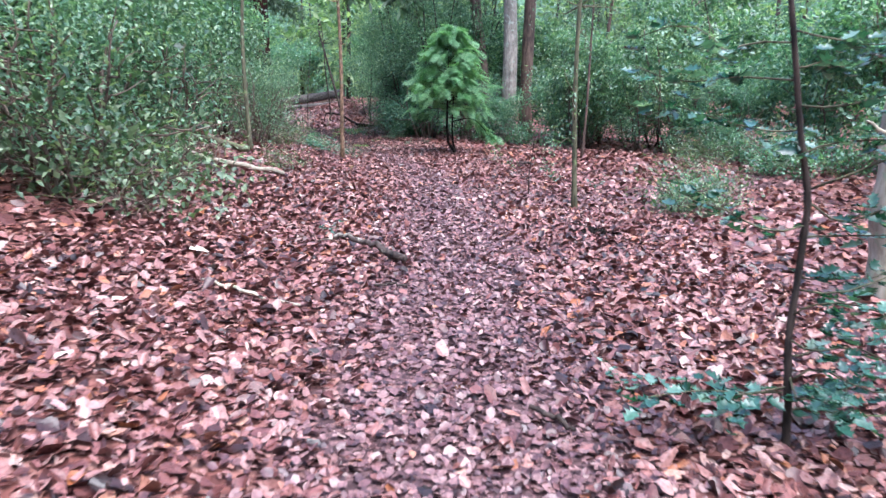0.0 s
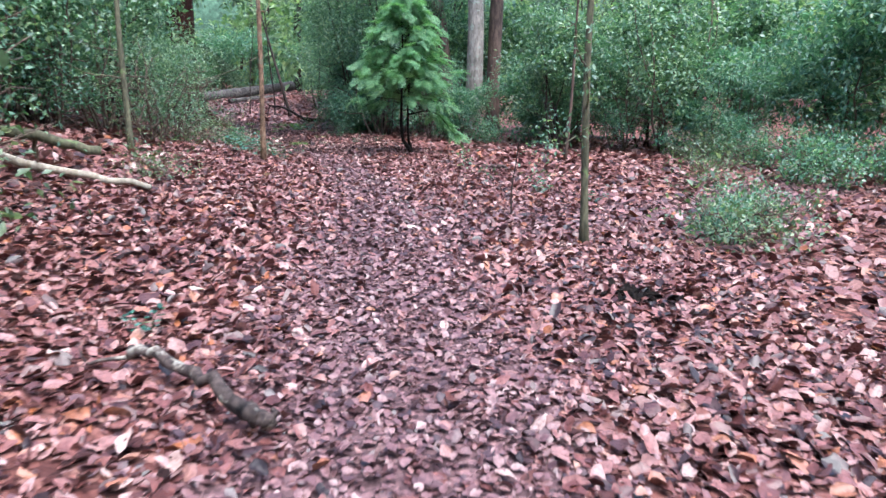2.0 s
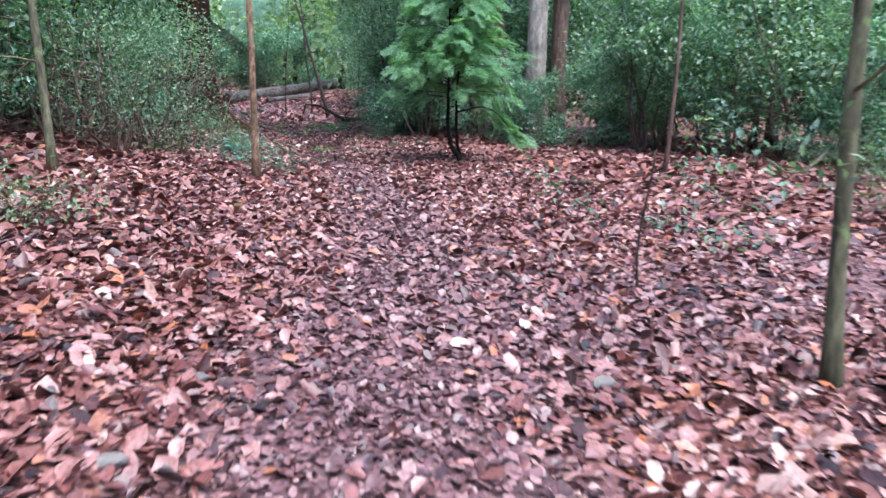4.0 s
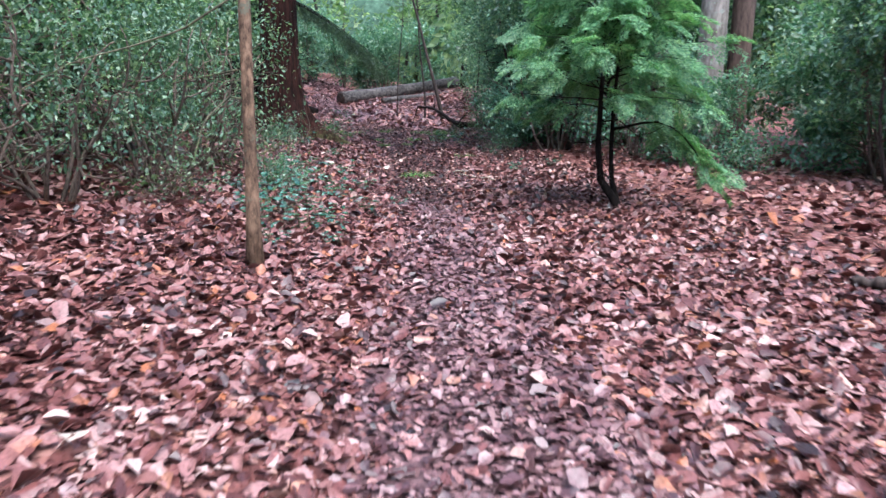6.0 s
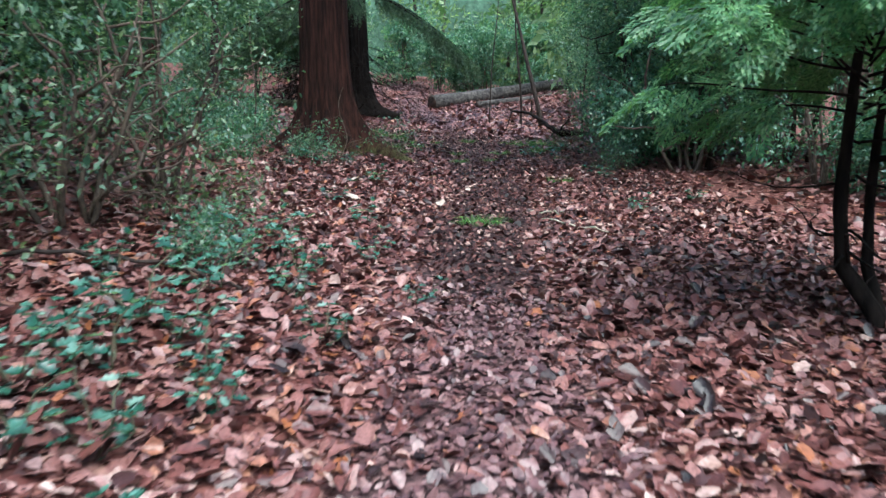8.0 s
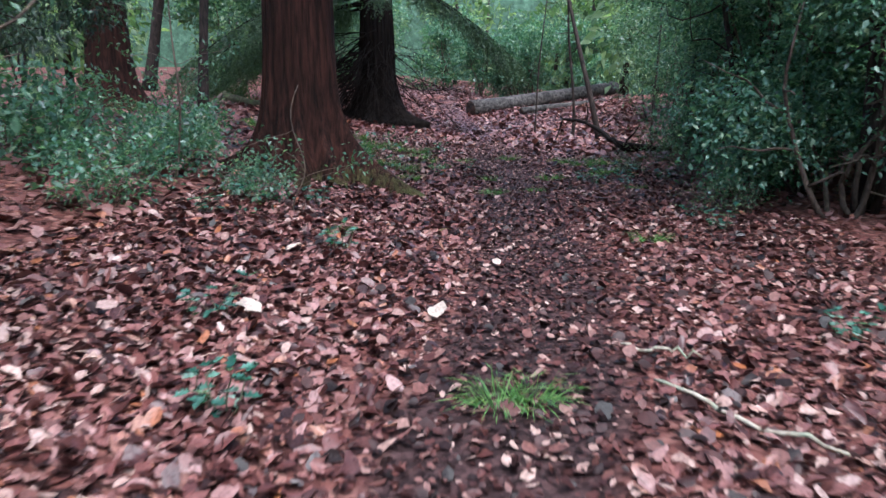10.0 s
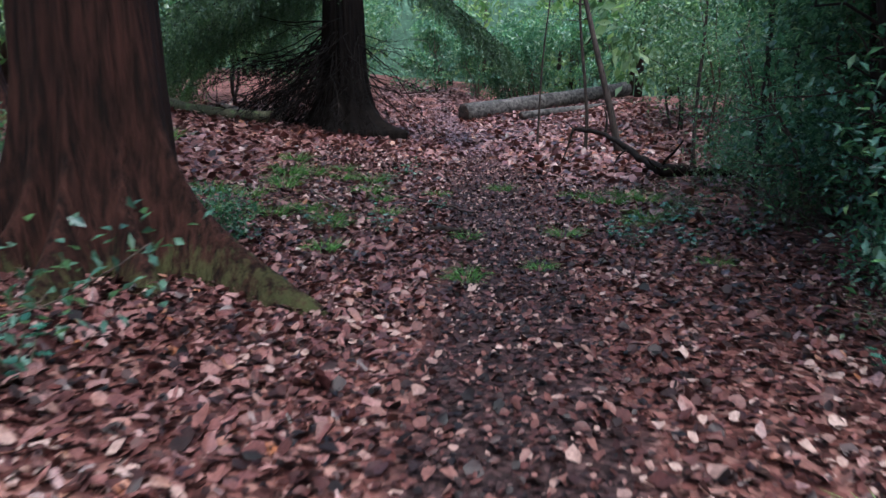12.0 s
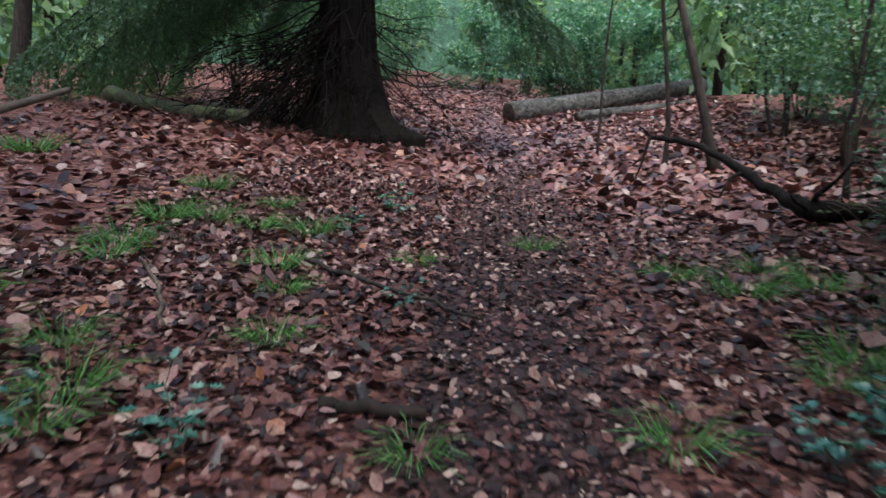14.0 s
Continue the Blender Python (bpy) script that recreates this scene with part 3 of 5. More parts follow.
SPARSE = build_shrub("bramble_patch", 8, 0.95, 0.8, 0.05, 520, 0.065, 0.6, M_OLIVE, M_TWIG, "sparse low brush of thin twigs and small leaves", "shrub", stems=6, lumps_n=10, clump=4, spread=0.18)

TWIGGY = build_shrub("straggly_holly", 14, 1.5, 2.8, 0.35, 3200, 0.066, 0.5, M_YOUNG, M_TWIG, "straggly open holly with thin bare twigs and pale-backed leaves", "shrub", stems=8, lumps_n=22, clump=4, spread=0.2)
# hollies right of the path, made tall so their unseen tops shade it
TALL = build_shrub("tall_holly", 15, 2.5, 8.0, 1.3, 22000, 0.08, 0.5, M_HOLLY, M_DARKBARK, "tall spreading holly tree with bare dark stems below", "tree", stems=5, lumps_n=30, clump=10, spread=0.2)
put(TALL, [(-0.6, 28.6, 10, 1.0), (-1.6, 31.3, 190, 1.0), (-2.0, 34.2, 80, 0.9), (1.2, 30.6, 130, 1.0)])
put(TWIGGY, [(-3.7, 6.9, 0, 0.8), (-4.3, 8.1, 70, 0.95), (-4.9, 6.6, 150, 1.0), (-3.8, 9.4, 220, 0.85), (-4.7, 10.2, 300, 0.95), (-5.4, 8.9, 30, 1.2), (-5.2, 20.8, 100, 0.8), (-4.6, 18.2, 10, 0.75), (-4.9, 19.5, 200, 0.85), (-4.4, 16.6, 60, 0.7), (-5.6, 17.6, 260, 0.95)])
put(HOLLY_A, [(-7.6, 11.5, 0, 1.0), (-9.5, 16.6, 80, 1.15), (-8.8, 20.2, 140, 1.1), (-10.2, 24.0, 200, 1.05), (8.8, 22.5, 30, 1.0), (5.6, 26.4, 250, 0.95), (11.0, 17.5, 120, 1.2), (0.6, 29.6, 60, 1.05), (1.9, 33.0, 10, 1.2), (0.6, 36.2, 300, 1.1), (10.5, 11.0, 45, 1.1), (-6.8, 6.6, 100, 0.9), (-24.0, 46.0, 20, 1.3), (3.8, 31.5, 170, 1.2), (-9.0, 8.5, 30, 1.1), (-22.0, 33.0, 90, 1.2), (13.5, 15.8, 60, 1.1), (14.5, 19.0, 0, 1.2)])
put(HOLLY_B, [(-5.6, 8.8, 20, 0.85), (-7.3, 14.4, 100, 0.95), (-6.0, 19.1, 220, 0.85), (-6.8, 17.2, 300, 0.9), (-8.4, 21.6, 60, 0.9), (-12.5, 21.0, 10, 1.2), (6.9, 23.4, 60, 0.95), (9.5, 26.0, 130, 1.2), (12.5, 21.0, 200, 1.2), (-1.6, 38.6, 140, 0.95), (0.8, 40.5, 30, 1.1), (-5.0, 46.5, 45, 1.0), (-2.4, 44.5, 210, 1.1), (-6.3, 20.4, 150, 0.8), (-20.0, 44.5, 20, 1.2), (4.2, 22.4, 100, 0.7)])
put(LAUREL, [(2.0, 25.5, 100, 0.5), (-1.0, 30.0, 40, 0.62), (9.8, 18.6, 0, 1.0), (8.0, 20.6, 130, 0.8), (11.8, 14.2, 60, 1.1), (3.9, 25.2, 200, 0.75), (5.9, 29.2, 30, 1.0), (-1.0, 34.6, 90, 0.8), (-17.6, 63.4, 0, 1.25), (-15.6, 65.4, 90, 1.4), (-25.5, 60.0, 150, 1.5), (-15.6, 68.0, 30, 1.5), (-22.5, 68.0, 200, 1.6), (-26.5, 65.5, 100, 1.5), (-12.0, 66.0, 250, 1.4), (-11.2, 17.8, 70, 1.0), (-9.0, 13.4, 220, 0.9), (0.9, 37.8, 10, 0.9), (-2.4, 48.4, 100, 1.1), (7.0, 26.8, 300, 1.0), (-7.9, 18.6, 20, 0.9)])
put(YEW, [(0.6, 34.6, 120, 0.9), (-29.0, 40.0, 90, 1.2), (7.2, 33.5, 200, 1.3), (-12.6, 27.0, 10, 1.0), (-0.4, 43.0, 50, 1.2)])
put(LOOSE, [(-4.6, 9.8, 0, 0.8), (-6.9, 15.8, 50, 0.9), (4.5, 23.2, 200, 0.8), (6.8, 21.4, 20, 0.9), (-3.8, 41.8, 90, 0.9), (-4.6, 49.5, 150, 1.0), (-22.0, 52.0, 200, 1.3), (-17.5, 47.5, 0, 1.1), (-1.0, 41.2, 60, 0.9), (-16.5, 24.0, 100, 1.1), (-19.0, 28.5, 10, 1.2), (-17.0, 43.5, 100, 1.1)])
put(THICKET, [(-1.4, 31.0, 60, 1.2), (-0.8, 28.3, 150, 1.15), (-1.5, 33.2, 250, 0.9), (1.0, 26.3, 0, 0.9), (-4.9, 10.2, 40, 1.0), (-6.2, 16.8, 140, 1.0), (-2.6, 35.2, 20, 0.9), (-1.9, 32.3, 100, 1.0), (6.0, 22.3, 60, 1.0), (4.6, 24.2, 10, 0.9), (7.6, 19.2, 200, 0.8), (-2.7, 38.4, 300, 1.0)])
put(LOW, [(3.7, 11.2, 0, 0.6), (-3.6, 19.4, 70, 0.45), (-7.6, 25.4, 130, 0.8), (-6.6, 23.8, 20, 0.7), (-9.2, 25.6, 60, 1.1), (-8.2, 26.4, 200, 0.9), (-8.4, 24.6, 260, 1.1), (-2.2, 33.4, 90, 1.0), (-1.4, 31.0, 20, 1.0), (4.5, 12.2, 150, 0.7), (7.4, 15.6, 40, 1.0), (8.3, 17.0, 120, 1.1), (7.3, 18.0, 220, 0.9), (9.2, 15.9, 300, 1.1), (6.9, 20.2, 90, 0.8), (2.6, 24.6, 20, 0.9), (-3.0, 36.6, 60, 0.9), (-6.9, 28.1, 300, 0.5), (-6.2, 25.2, 100, 0.5), (-9.3, 27.6, 0, 0.8), (-1.9, 29.6, 0, 0.8)])
put(SPARSE, [(-3.4, 7.0, 60, 1.5), (-4.2, 8.4, 160, 1.7), (-4.6, 6.9, 10, 1.6), (-3.3, 8.2, 310, 1.2), (3.6, 10.8, 0, 1.0), (4.4, 11.4, 130, 0.9), (-2.9, 6.6, 0, 1.0), (-3.9, 7.6, 90, 1.1), (-2.8, 11.9, 40, 0.6), (-3.9, 17.6, 200, 0.7), (5.4, 15.6, 0, 0.9), (-4.3, 20.2, 140, 0.8), (-2.0, 28.0, 100, 0.6), (-2.6, 32.0, 20, 0.9), (-4.6, 5.8, 200, 1.0), (6.3, 17.5, 60, 1.0), (7.8, 16.4, 10, 1.3), (8.9, 18.0, 100, 1.3), (7.0, 19.0, 200, 1.1), (-3.6, 9.0, 250, 0.9), (-3.7, 32.4, 0, 0.5), (-3.4, 34.9, 90, 0.9)])


# ---- trees ----
def stem_mesh(name, points, radii, material, sides=10, rough=0.06, seed=0):
    v, f = tube(points, radii, sides, rough, seed)
    return mesh_np(name, v, f, material, smooth=True)


def sapling(x, y, lean, radius, tall, material, label, seed, twigs=6, leaf_mat=None, bow=0.05, twig_from=0.5, canes=()):
    """A slim young tree: one wavering stem, bare twigs and, high up, a few leaves."""
    root = new("sapling")
    z = gz(x, y)
    root.location = (x, y, z)
    r = np.random.default_rng(seed)
    spine = wavy((0, 0, -0.1), (lean[0], lean[1], tall), 16, bow, seed)
    rad = np.linspace(radius, radius * 0.45, 16)
    rad[0] *= 1.5
    rad[1] *= 1.1
    part("trunk", stem_mesh("trunk", spine, rad, material, 9, 0.08, seed), root)
    ends = []
    for i in range(twigs):
        k = int(r.uniform(twig_from, 1.0) * 15)
        s = spine[k]
        a = r.uniform(0, 6.28)
        e = s + np.array([np.cos(a), np.sin(a), r.uniform(-0.2, 0.5)]) * r.uniform(0.4, 1.1)
        p = wavy(s, e, 7, 0.06, seed * 13 + i)
        part("twig", stem_mesh("twig", p, np.linspace(radius * 0.28, 0.003, 7), material, 5, 0, i), root)
        ends.append(p[3:])
    for i, cane in enumerate(canes):
        p = np.array(cane, float)
        p = np.stack([np.interp(np.linspace(0, len(p) - 1, 14), np.arange(len(p)), p[:, q]) for q in range(3)], 1)
        part("twig", stem_mesh("twig", p, np.linspace(0.008, 0.003, 14), M_GREENBARK, 6, 0.05, i), root, "bare greenish arching twig")
    if leaf_mat is not None and ends:
        c = np.repeat(np.concatenate(ends), 12, 0)
        n = len(c)
        v, f = blades(c + r.normal(0, 0.09, (n, 3)), sphere_dirs(n, r) + [0, 0, -0.1], unit(r.normal(0, 0.4, (n, 3)) + [0, 0, 1]), r.uniform(0.04, 0.07, n), r.uniform(0.02, 0.035, n))
        part("foliage", mesh_np("foliage", v, f, leaf_mat), root)
    return tagged(root, label, "tree")


sapling(-2.30, 15.91, (-0.12, 0.05), 0.046, 6.5, M_SAP, "slim sapling with orange-brown scarred bark beside the path", 21, 6, M_YOUNG, 0.035, 0.28, [((-0.04, 0.0, 1.12), (-0.14, 0.04, 1.13), (-0.24, -0.12, 0.98), (-0.29, -0.16, 0.78), (-0.3, -0.17, 0.72)), ((-0.05, 0, 1.75), (-0.4, -0.03, 1.55), (-0.65, -0.2, 1.44), (-0.9, -0.43, 1.34), (-1.3, -0.6, 1.1)), ((-0.05, 0, 1.3), (-0.3, 0.2, 1.28), (-0.7, 0.3, 1.22))])
sapling(1.89, 10.17, (0.02, 0.1), 0.04, 5.5, M_GREENBARK, "slim greenish young tree standing in brown leaf litter", 22, 18, M_YOUNG, 0.05, 0.2)
sapling(-3.89, 14.24, (-0.2, 0.3), 0.045, 6.0, M_GREENBARK, "thin mossy young tree with a curved foot", 23, 12, M_YOUNG, 0.08, 0.2)
sapling(3.6, 18.8, (0.1, 0.0), 0.035, 6.5, M_BROWN, "bare brown young tree among the hollies", 24, 5, None, 0.06)
sapling(5.5, 25.6, (0.1, -0.3), 0.09, 7.0, M_BROWN, "brown young tree in front of holly bushes", 25, 5, None, 0.06)
sapling(-6.9, 12.9, (0.3, 0.2), 0.06, 6.0, M_BROWN, "slim brown tree in the thicket", 26, 5, M_HOLLY, 0.08)
sapling(7.8, 24.5, (0.2, 0.2), 0.14, 7.5, M_BROWN, "dark leaning tree trunk behind the hollies", 27, 4, None, 0.1)
sapling(1.42, 11.76, (0.05, 0.0), 0.012, 0.95, M_DARKBARK, "knee-high bare seedling stem in leaf litter", 28, 4, M_HOLLY, 0.03, 0.3)
sapling(-14.3, 33.7, (0.5, 0.5), 0.13, 8.0, M_DARKBARK, "slim dark tree trunk on the bank", 29, 3, None, 0.1)
sapling(-20.5, 38.2, (1.3, 0.5), 0.2, 9.0, M_DARKBARK, "slender dark leaning tree on the bank", 30, 3, None, 0.1)
sapling(-8.0, 41.6, (0.3, 0.1), 0.03, 5.0, M_DARKBARK, "thin dark stem beside the path", 31, 6, M_YOUNG, 0.06)
sapling(-6.5, 40.3, (-0.4, -0.1), 0.045, 5.5, M_DARKBARK, "thin dark crooked stem behind a broken limb", 32, 6, M_YOUNG, 0.08)
sapling(-5.6, 39.9, (-1.4, 0.2), 0.085, 5.0, M_DARKBARK, "leaning dark young tree behind a broken limb", 33, 5, M_HOLLY, 0.05)
sapling(-2.9, 34.6, (0.1, 0.3), 0.05, 5.5, M_DARKBARK, "dark thin holly stem by the thicket", 34, 8, M_HOLLY, 0.08, 0.25)
sapling(-3.9, 37.4, (0.2, 0.1), 0.035, 5.5, M_DARKBARK, "mossy thin stem in the thicket", 35, 8, M_HOLLY, 0.08, 0.25)
sapling(-1.9, 36.6, (0.2, 0.1), 0.10, 6.5, M_BROWN, "brown trunk in the thicket", 36, 4, M_HOLLY, 0.06, 0.4)

sapling(-5.55, 24.9, (0.1, 0.0), 0.008, 1.15, M_TWIG, "waist-high holly sapling in front of a redwood trunk", 37, 5, M_LAUREL, 0.05, 0.25)
sapling(-7.3, 25.3, (0.1, 0.0), 0.014, 2.0, M_TWIG, "head-high holly sapling beside a redwood trunk", 38, 9, M_LAUREL, 0.05, 0.25)


def trio_tree(x, y, lean, radius, material, label, seed):
    root = new("tall_tree")
    root.location = (x, y, gz(x, y))
    spine = wavy((0, 0, -0.2), (lean[0], lean[1], 12), 14, 0.12, seed)
    rad = np.linspace(radius, radius * 0.7, 14)
    rad[0] *= 1.35
    part("trunk", stem_mesh("trunk", spine, rad, material, 14, 0.05, seed), root)
    r = np.random.default_rng(seed)
    for i in range(5):
        s = spine[9 + i]
        a = r.uniform(0, 6.28)
        part("limb", stem_mesh("limb", wavy(s, s + np.array([np.cos(a) * 2.2, np.sin(a) * 2.2, 1.4]), 8, 0.2, seed * 5 + i), np.linspace(radius * 0.35, 0.02, 8), material, 7), root)
    # leafy crown added above the view to shade the path's right side
    n = 2600
    c = np.repeat(np.array([spine[-1][0], spine[-1][1], 9.5]) + sphere_dirs(n // 13, r) * (r.uniform(0.25, 1.0, (n // 13, 1)) ** 0.5) * [3.4, 3.4, 3.2], 13, 0)
    v, f = blades(c + r.normal(0, 0.3, (n, 3)), sphere_dirs(n, r) + [0, 0, -0.3], unit(r.normal(0, 0.5, (n, 3)) + [0, 0, 1]), r.uniform(0.16, 0.3, n), r.uniform(0.1, 0.18, n))
    part("crown", mesh_np("crown", v, f, M_HOLLY), root)
    return tagged(root, label, "tree")


trio_tree(1.75, 28.3, (-1.2, 0.3), 0.24, M_BROWN, "brown leaning tree trunk in a clump of three", 41)
trio_tree(2.35, 27.6, (-0.1, 0.2), 0.29, M_GREY, "tall pale grey tree trunk in a clump of three", 42)
trio_tree(3.15, 28.4, (0.15, 0.3), 0.25, M_BROWN, "reddish-brown tree trunk in a clump of three", 43)


# ---- cypress ----
def fan_frond(r, size):
    """One flat drooping spray: a rib with side twigs, each set with scaly leaflets."""
    P, D, L, W = [], [], [], []
    for k in np.linspace(0.06, 1.0, 11):
        base = np.array([k * size, 0, -0.28 * size * k ** 2])
        for side in (-1, 1):
            reach = size * 0.48 * (1 - 0.75 * k) + 0.03
            ang = side * (0.85 - 0.3 * k)
            way = np.array([np.cos(ang), np.sin(ang), -0.22])
            for q in np.linspace(0.15, 1.0, 3):
                p = base + way * reach * q * 0.8
                for s2 in (-1, 1):
                    b = ang + s2 * 0.6
                    P.append(p)
                    D.append([np.cos(b), np.sin(b), -0.3])
                    L.append(0.05 * (1.2 - 0.4 * q) * size / 0.3)
                    W.append(0.016 * size / 0.3)
    P, D = np.array(P), np.array(D)
    P = P + r.normal(0, 0.006, P.shape)
    return blades(P, D, np.tile([0, 0, 1.0], (len(P), 1)) + r.normal(0, 0.25, P.shape), np.array(L), np.array(W), 0.1)


def build_cypress(x, y):
    root = new("cypress_tree")
    root.location = (x, y, gz(x, y))
    r = np.random.default_rng(51)
    a = np.array([(0.10, -0.10, -0.1), (0.02, -0.05, 0.1), (-0.14, 0.0, 0.32), (-0.19, 0.0, 0.7), (-0.18, 0.02, 1.3), (-0.16, 0.02, 2.2), (-0.2, 0.0, 3.3)])
    b = np.array([(0.10, -0.06, -0.1), (0.04, -0.02, 0.12), (-0.02, 0.03, 0.34), (-0.04, 0.05, 0.7), (-0.03, 0.06, 1.3), (0.02, 0.05, 2.0), (0.05, 0.05, 2.9)])
    smooth_up = lambda q: np.stack([np.interp(np.linspace(0, len(q) - 1, 22), np.arange(len(q)), q[:, i]) for i in range(3)], 1)
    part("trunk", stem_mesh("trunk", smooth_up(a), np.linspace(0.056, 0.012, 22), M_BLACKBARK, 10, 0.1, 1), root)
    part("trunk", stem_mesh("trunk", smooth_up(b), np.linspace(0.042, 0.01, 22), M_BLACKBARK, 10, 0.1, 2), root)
    fronds = [fan_frond(r, s) for s in (0.26, 0.24, 0.3, 0.22)]
    sprays = []

    def frond(at, yaw, pitch, roll, scale):
        v, f = fronds[r.integers(0, 4)]
        m = np.array(Euler((roll, pitch, yaw)).to_matrix())
        sprays.append(((v * scale) @ m.T + at, f))

    for i in range(92):
        z = 1.2 + 2.3 * (i / 92) ** 0.95
        reach = np.interp(z, [1.0, 1.3, 1.8, 2.6, 3.5], [0.75, 1.0, 1.05, 0.75, 0.2]) * r.uniform(0.7, 1.15)
        ang = i * 2.4 + r.normal(0, 0.25)
        s = np.array([-0.12, 0.03, z - 0.1])
        e = s + np.array([np.cos(ang) * reach, np.sin(ang) * reach, reach * r.uniform(-0.05, 0.4)])
        p = wavy(s, e, 8, 0.04, 900 + i, -0.05)
        part("bough", mesh_np("bough", *tube(p, np.linspace(0.009, 0.003, 8), 5), M_BLACKBARK, smooth=True), root)
        for k in range(3, 8):
            for _ in range(2):
                frond(p[k] + r.normal(0, 0.03, 3), ang + r.normal(0, 0.75), r.normal(0.35, 0.35), r.normal(0, 0.4), r.uniform(0.75, 1.2))
        frond(e, ang, 0.3, r.normal(0, 0.3), 1.1)
    # the low bough that hangs to the ground
    p = wavy((-0.05, 0.03, 0.9), (1.05, -0.15, 0.42), 10, 0.05, 77, -0.15)
    part("bough", mesh_np("bough", *tube(p, np.linspace(0.02, 0.004, 10), 5), M_BLACKBARK, smooth=True), root)
    for k in range(4, 10):
        for _ in range(7):
            frond(p[k] + r.normal(0, 0.05, 3), r.normal(-0.1, 0.8), r.normal(0.5, 0.3), r.normal(0, 0.4), r.uniform(0.7, 1.1))
    # dead twigs low on the stems
    for i in range(10):
        ang, z = r.uniform(0, 6.28), r.uniform(0.35, 1.0)
        s = np.array([-0.12, 0.03, z])
        part("dead_twig", stem_mesh("dead_twig", wavy(s, s + np.array([np.cos(ang), np.sin(ang), r.uniform(-0.3, 0.3)]) * r.uniform(0.4, 0.9), 7, 0.05, 300 + i), np.linspace(0.009, 0.002, 7), M_BLACKBARK, 5), root)
    v, f = joined(sprays)
    part("foliage", mesh_np("foliage", v, f, M_CYPRESS), root, "bright green drooping fan-like sprays")
    return tagged(root, "small bright green cypress with a dark forked, bent trunk", "tree")


build_cypress(0.23, 19.94)


# ---- redwoods and the old spruce ----
def buttressed(radius, tall, flare, lobes, seed, ridges=0.013, fall=0.5):
    """A thick trunk as a fine grid round its axis; lobes are (angle, reach, width) of the roots."""
    r = np.random.default_rng(seed)
    zs = np.concatenate([np.linspace(-0.25, 1.6, 32), np.linspace(1.75, tall, 26)])
    th = np.linspace(0, 2 * np.pi, 168, endpoint=False)
    T, Z = np.meshgrid(th, zs)
    zz = np.maximum(Z, 0.0)
    rad = radius * (1 - 0.6 * zz / (tall * 1.3)) + flare * np.exp(-zz / fall)
    for a, reach, w in lobes:
        d = np.angle(np.exp(1j * (T - a)))
        rad = rad + reach * np.exp(-(d / w) ** 2) * np.exp(-zz / 0.24) + 0.28 * reach * np.exp(-(d / (w * 1.8)) ** 2) * np.exp(-zz / 0.75)
    for q in range(5):
        n, ph = r.integers(7, 29), r.uniform(0, 6.28)
        rad = rad * (1 + ridges * 0.5 * np.sin(n * T + ph + 0.9 * np.sin(1.3 * Z + q)))
    for q in range(4):
        n, ph = r.integers(9, 24), r.uniform(0, 6.28)
        rad = rad * (1 + 0.022 * np.exp(-zz / 0.55) * np.sin(n * T + ph + 1.6 * np.sin(2.1 * Z + q)))
    v = np.stack([rad * np.cos(T), rad * np.sin(T), Z], -1).reshape(-1, 3)
    nz, nt = T.shape
    i, j = np.meshgrid(np.arange(nz - 1), np.arange(nt), indexing="ij")
    a = (i * nt + j).ravel()
    b = (i * nt + (j + 1) % nt).ravel()
    return v, np.stack([a, b, b + nt, a + nt], 1)


def needle_bough(seed, reach, drop, twigs, hang, leafy=16, needle=0.05):
    """A drooping conifer bough along +x: limb and hanging needle curtains."""
    r = np.random.default_rng(seed)
    k = np.linspace(0, 1, 12)
    limb = np.stack([k * reach, 0.12 * np.sin(k * 4 + seed), -drop * k ** 1.7], 1)
    P, D = [], []
    for _ in range(twigs):
        q = r.uniform(0.12, 1.0) ** 0.8
        s = np.array([np.interp(q, k, limb[:, i]) for i in range(3)])
        side = r.normal(0, 1) * 0.5
        L = hang * r.uniform(0.5, 1.2)
        t = np.linspace(0.05, 1, leafy)[:, None]
        way = np.array([0.35, side, -0.25])
        pts = s + way * t * L * 0.9 + np.array([0, 0, -0.75]) * L * t ** 2
        P.append(pts)
        D.append(np.tile(way + [0, 0, -0.7], (leafy, 1)))
    P, D = np.concatenate(P), np.concatenate(D)
    P = np.repeat(P, 2, 0) + r.normal(0, 0.012, (2 * len(P), 3))
    D = unit(np.repeat(unit(D), 2, 0) + r.normal(0, 0.55, P.shape))
    n = len(P)
    return tube(limb, np.linspace(0.035, 0.006, 12), 6), blades(P, D, r.normal(0, 1, (n, 3)), r.uniform(0.8, 1.4, n) * needle, np.full(n, needle * 0.34), 0.1)


BOUGHS = []
for q, (reach, drop, twigs, hang) in enumerate([(3.4, 1.3, 200, 0.5), (2.8, 1.5, 180, 0.55), (4.0, 2.0, 220, 0.6), (4.4, 1.0, 100, 0.9)]):
    limb, fol = needle_bough(600 + q, reach, drop, twigs, hang, 12 if q < 3 else 6, 0.06 if q < 3 else 0.3)
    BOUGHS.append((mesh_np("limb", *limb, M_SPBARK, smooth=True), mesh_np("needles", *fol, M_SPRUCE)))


def add_bough(root, kind, z, yaw, scale=1.0, pitch=0.0):
    m = pose(0, 0, z, 0, pitch, yaw) @ Matrix.Scale(scale, 4)
    limb = part("limb", BOUGHS[kind][0], root, m=m)
    part("needles", BOUGHS[kind][1], limb)


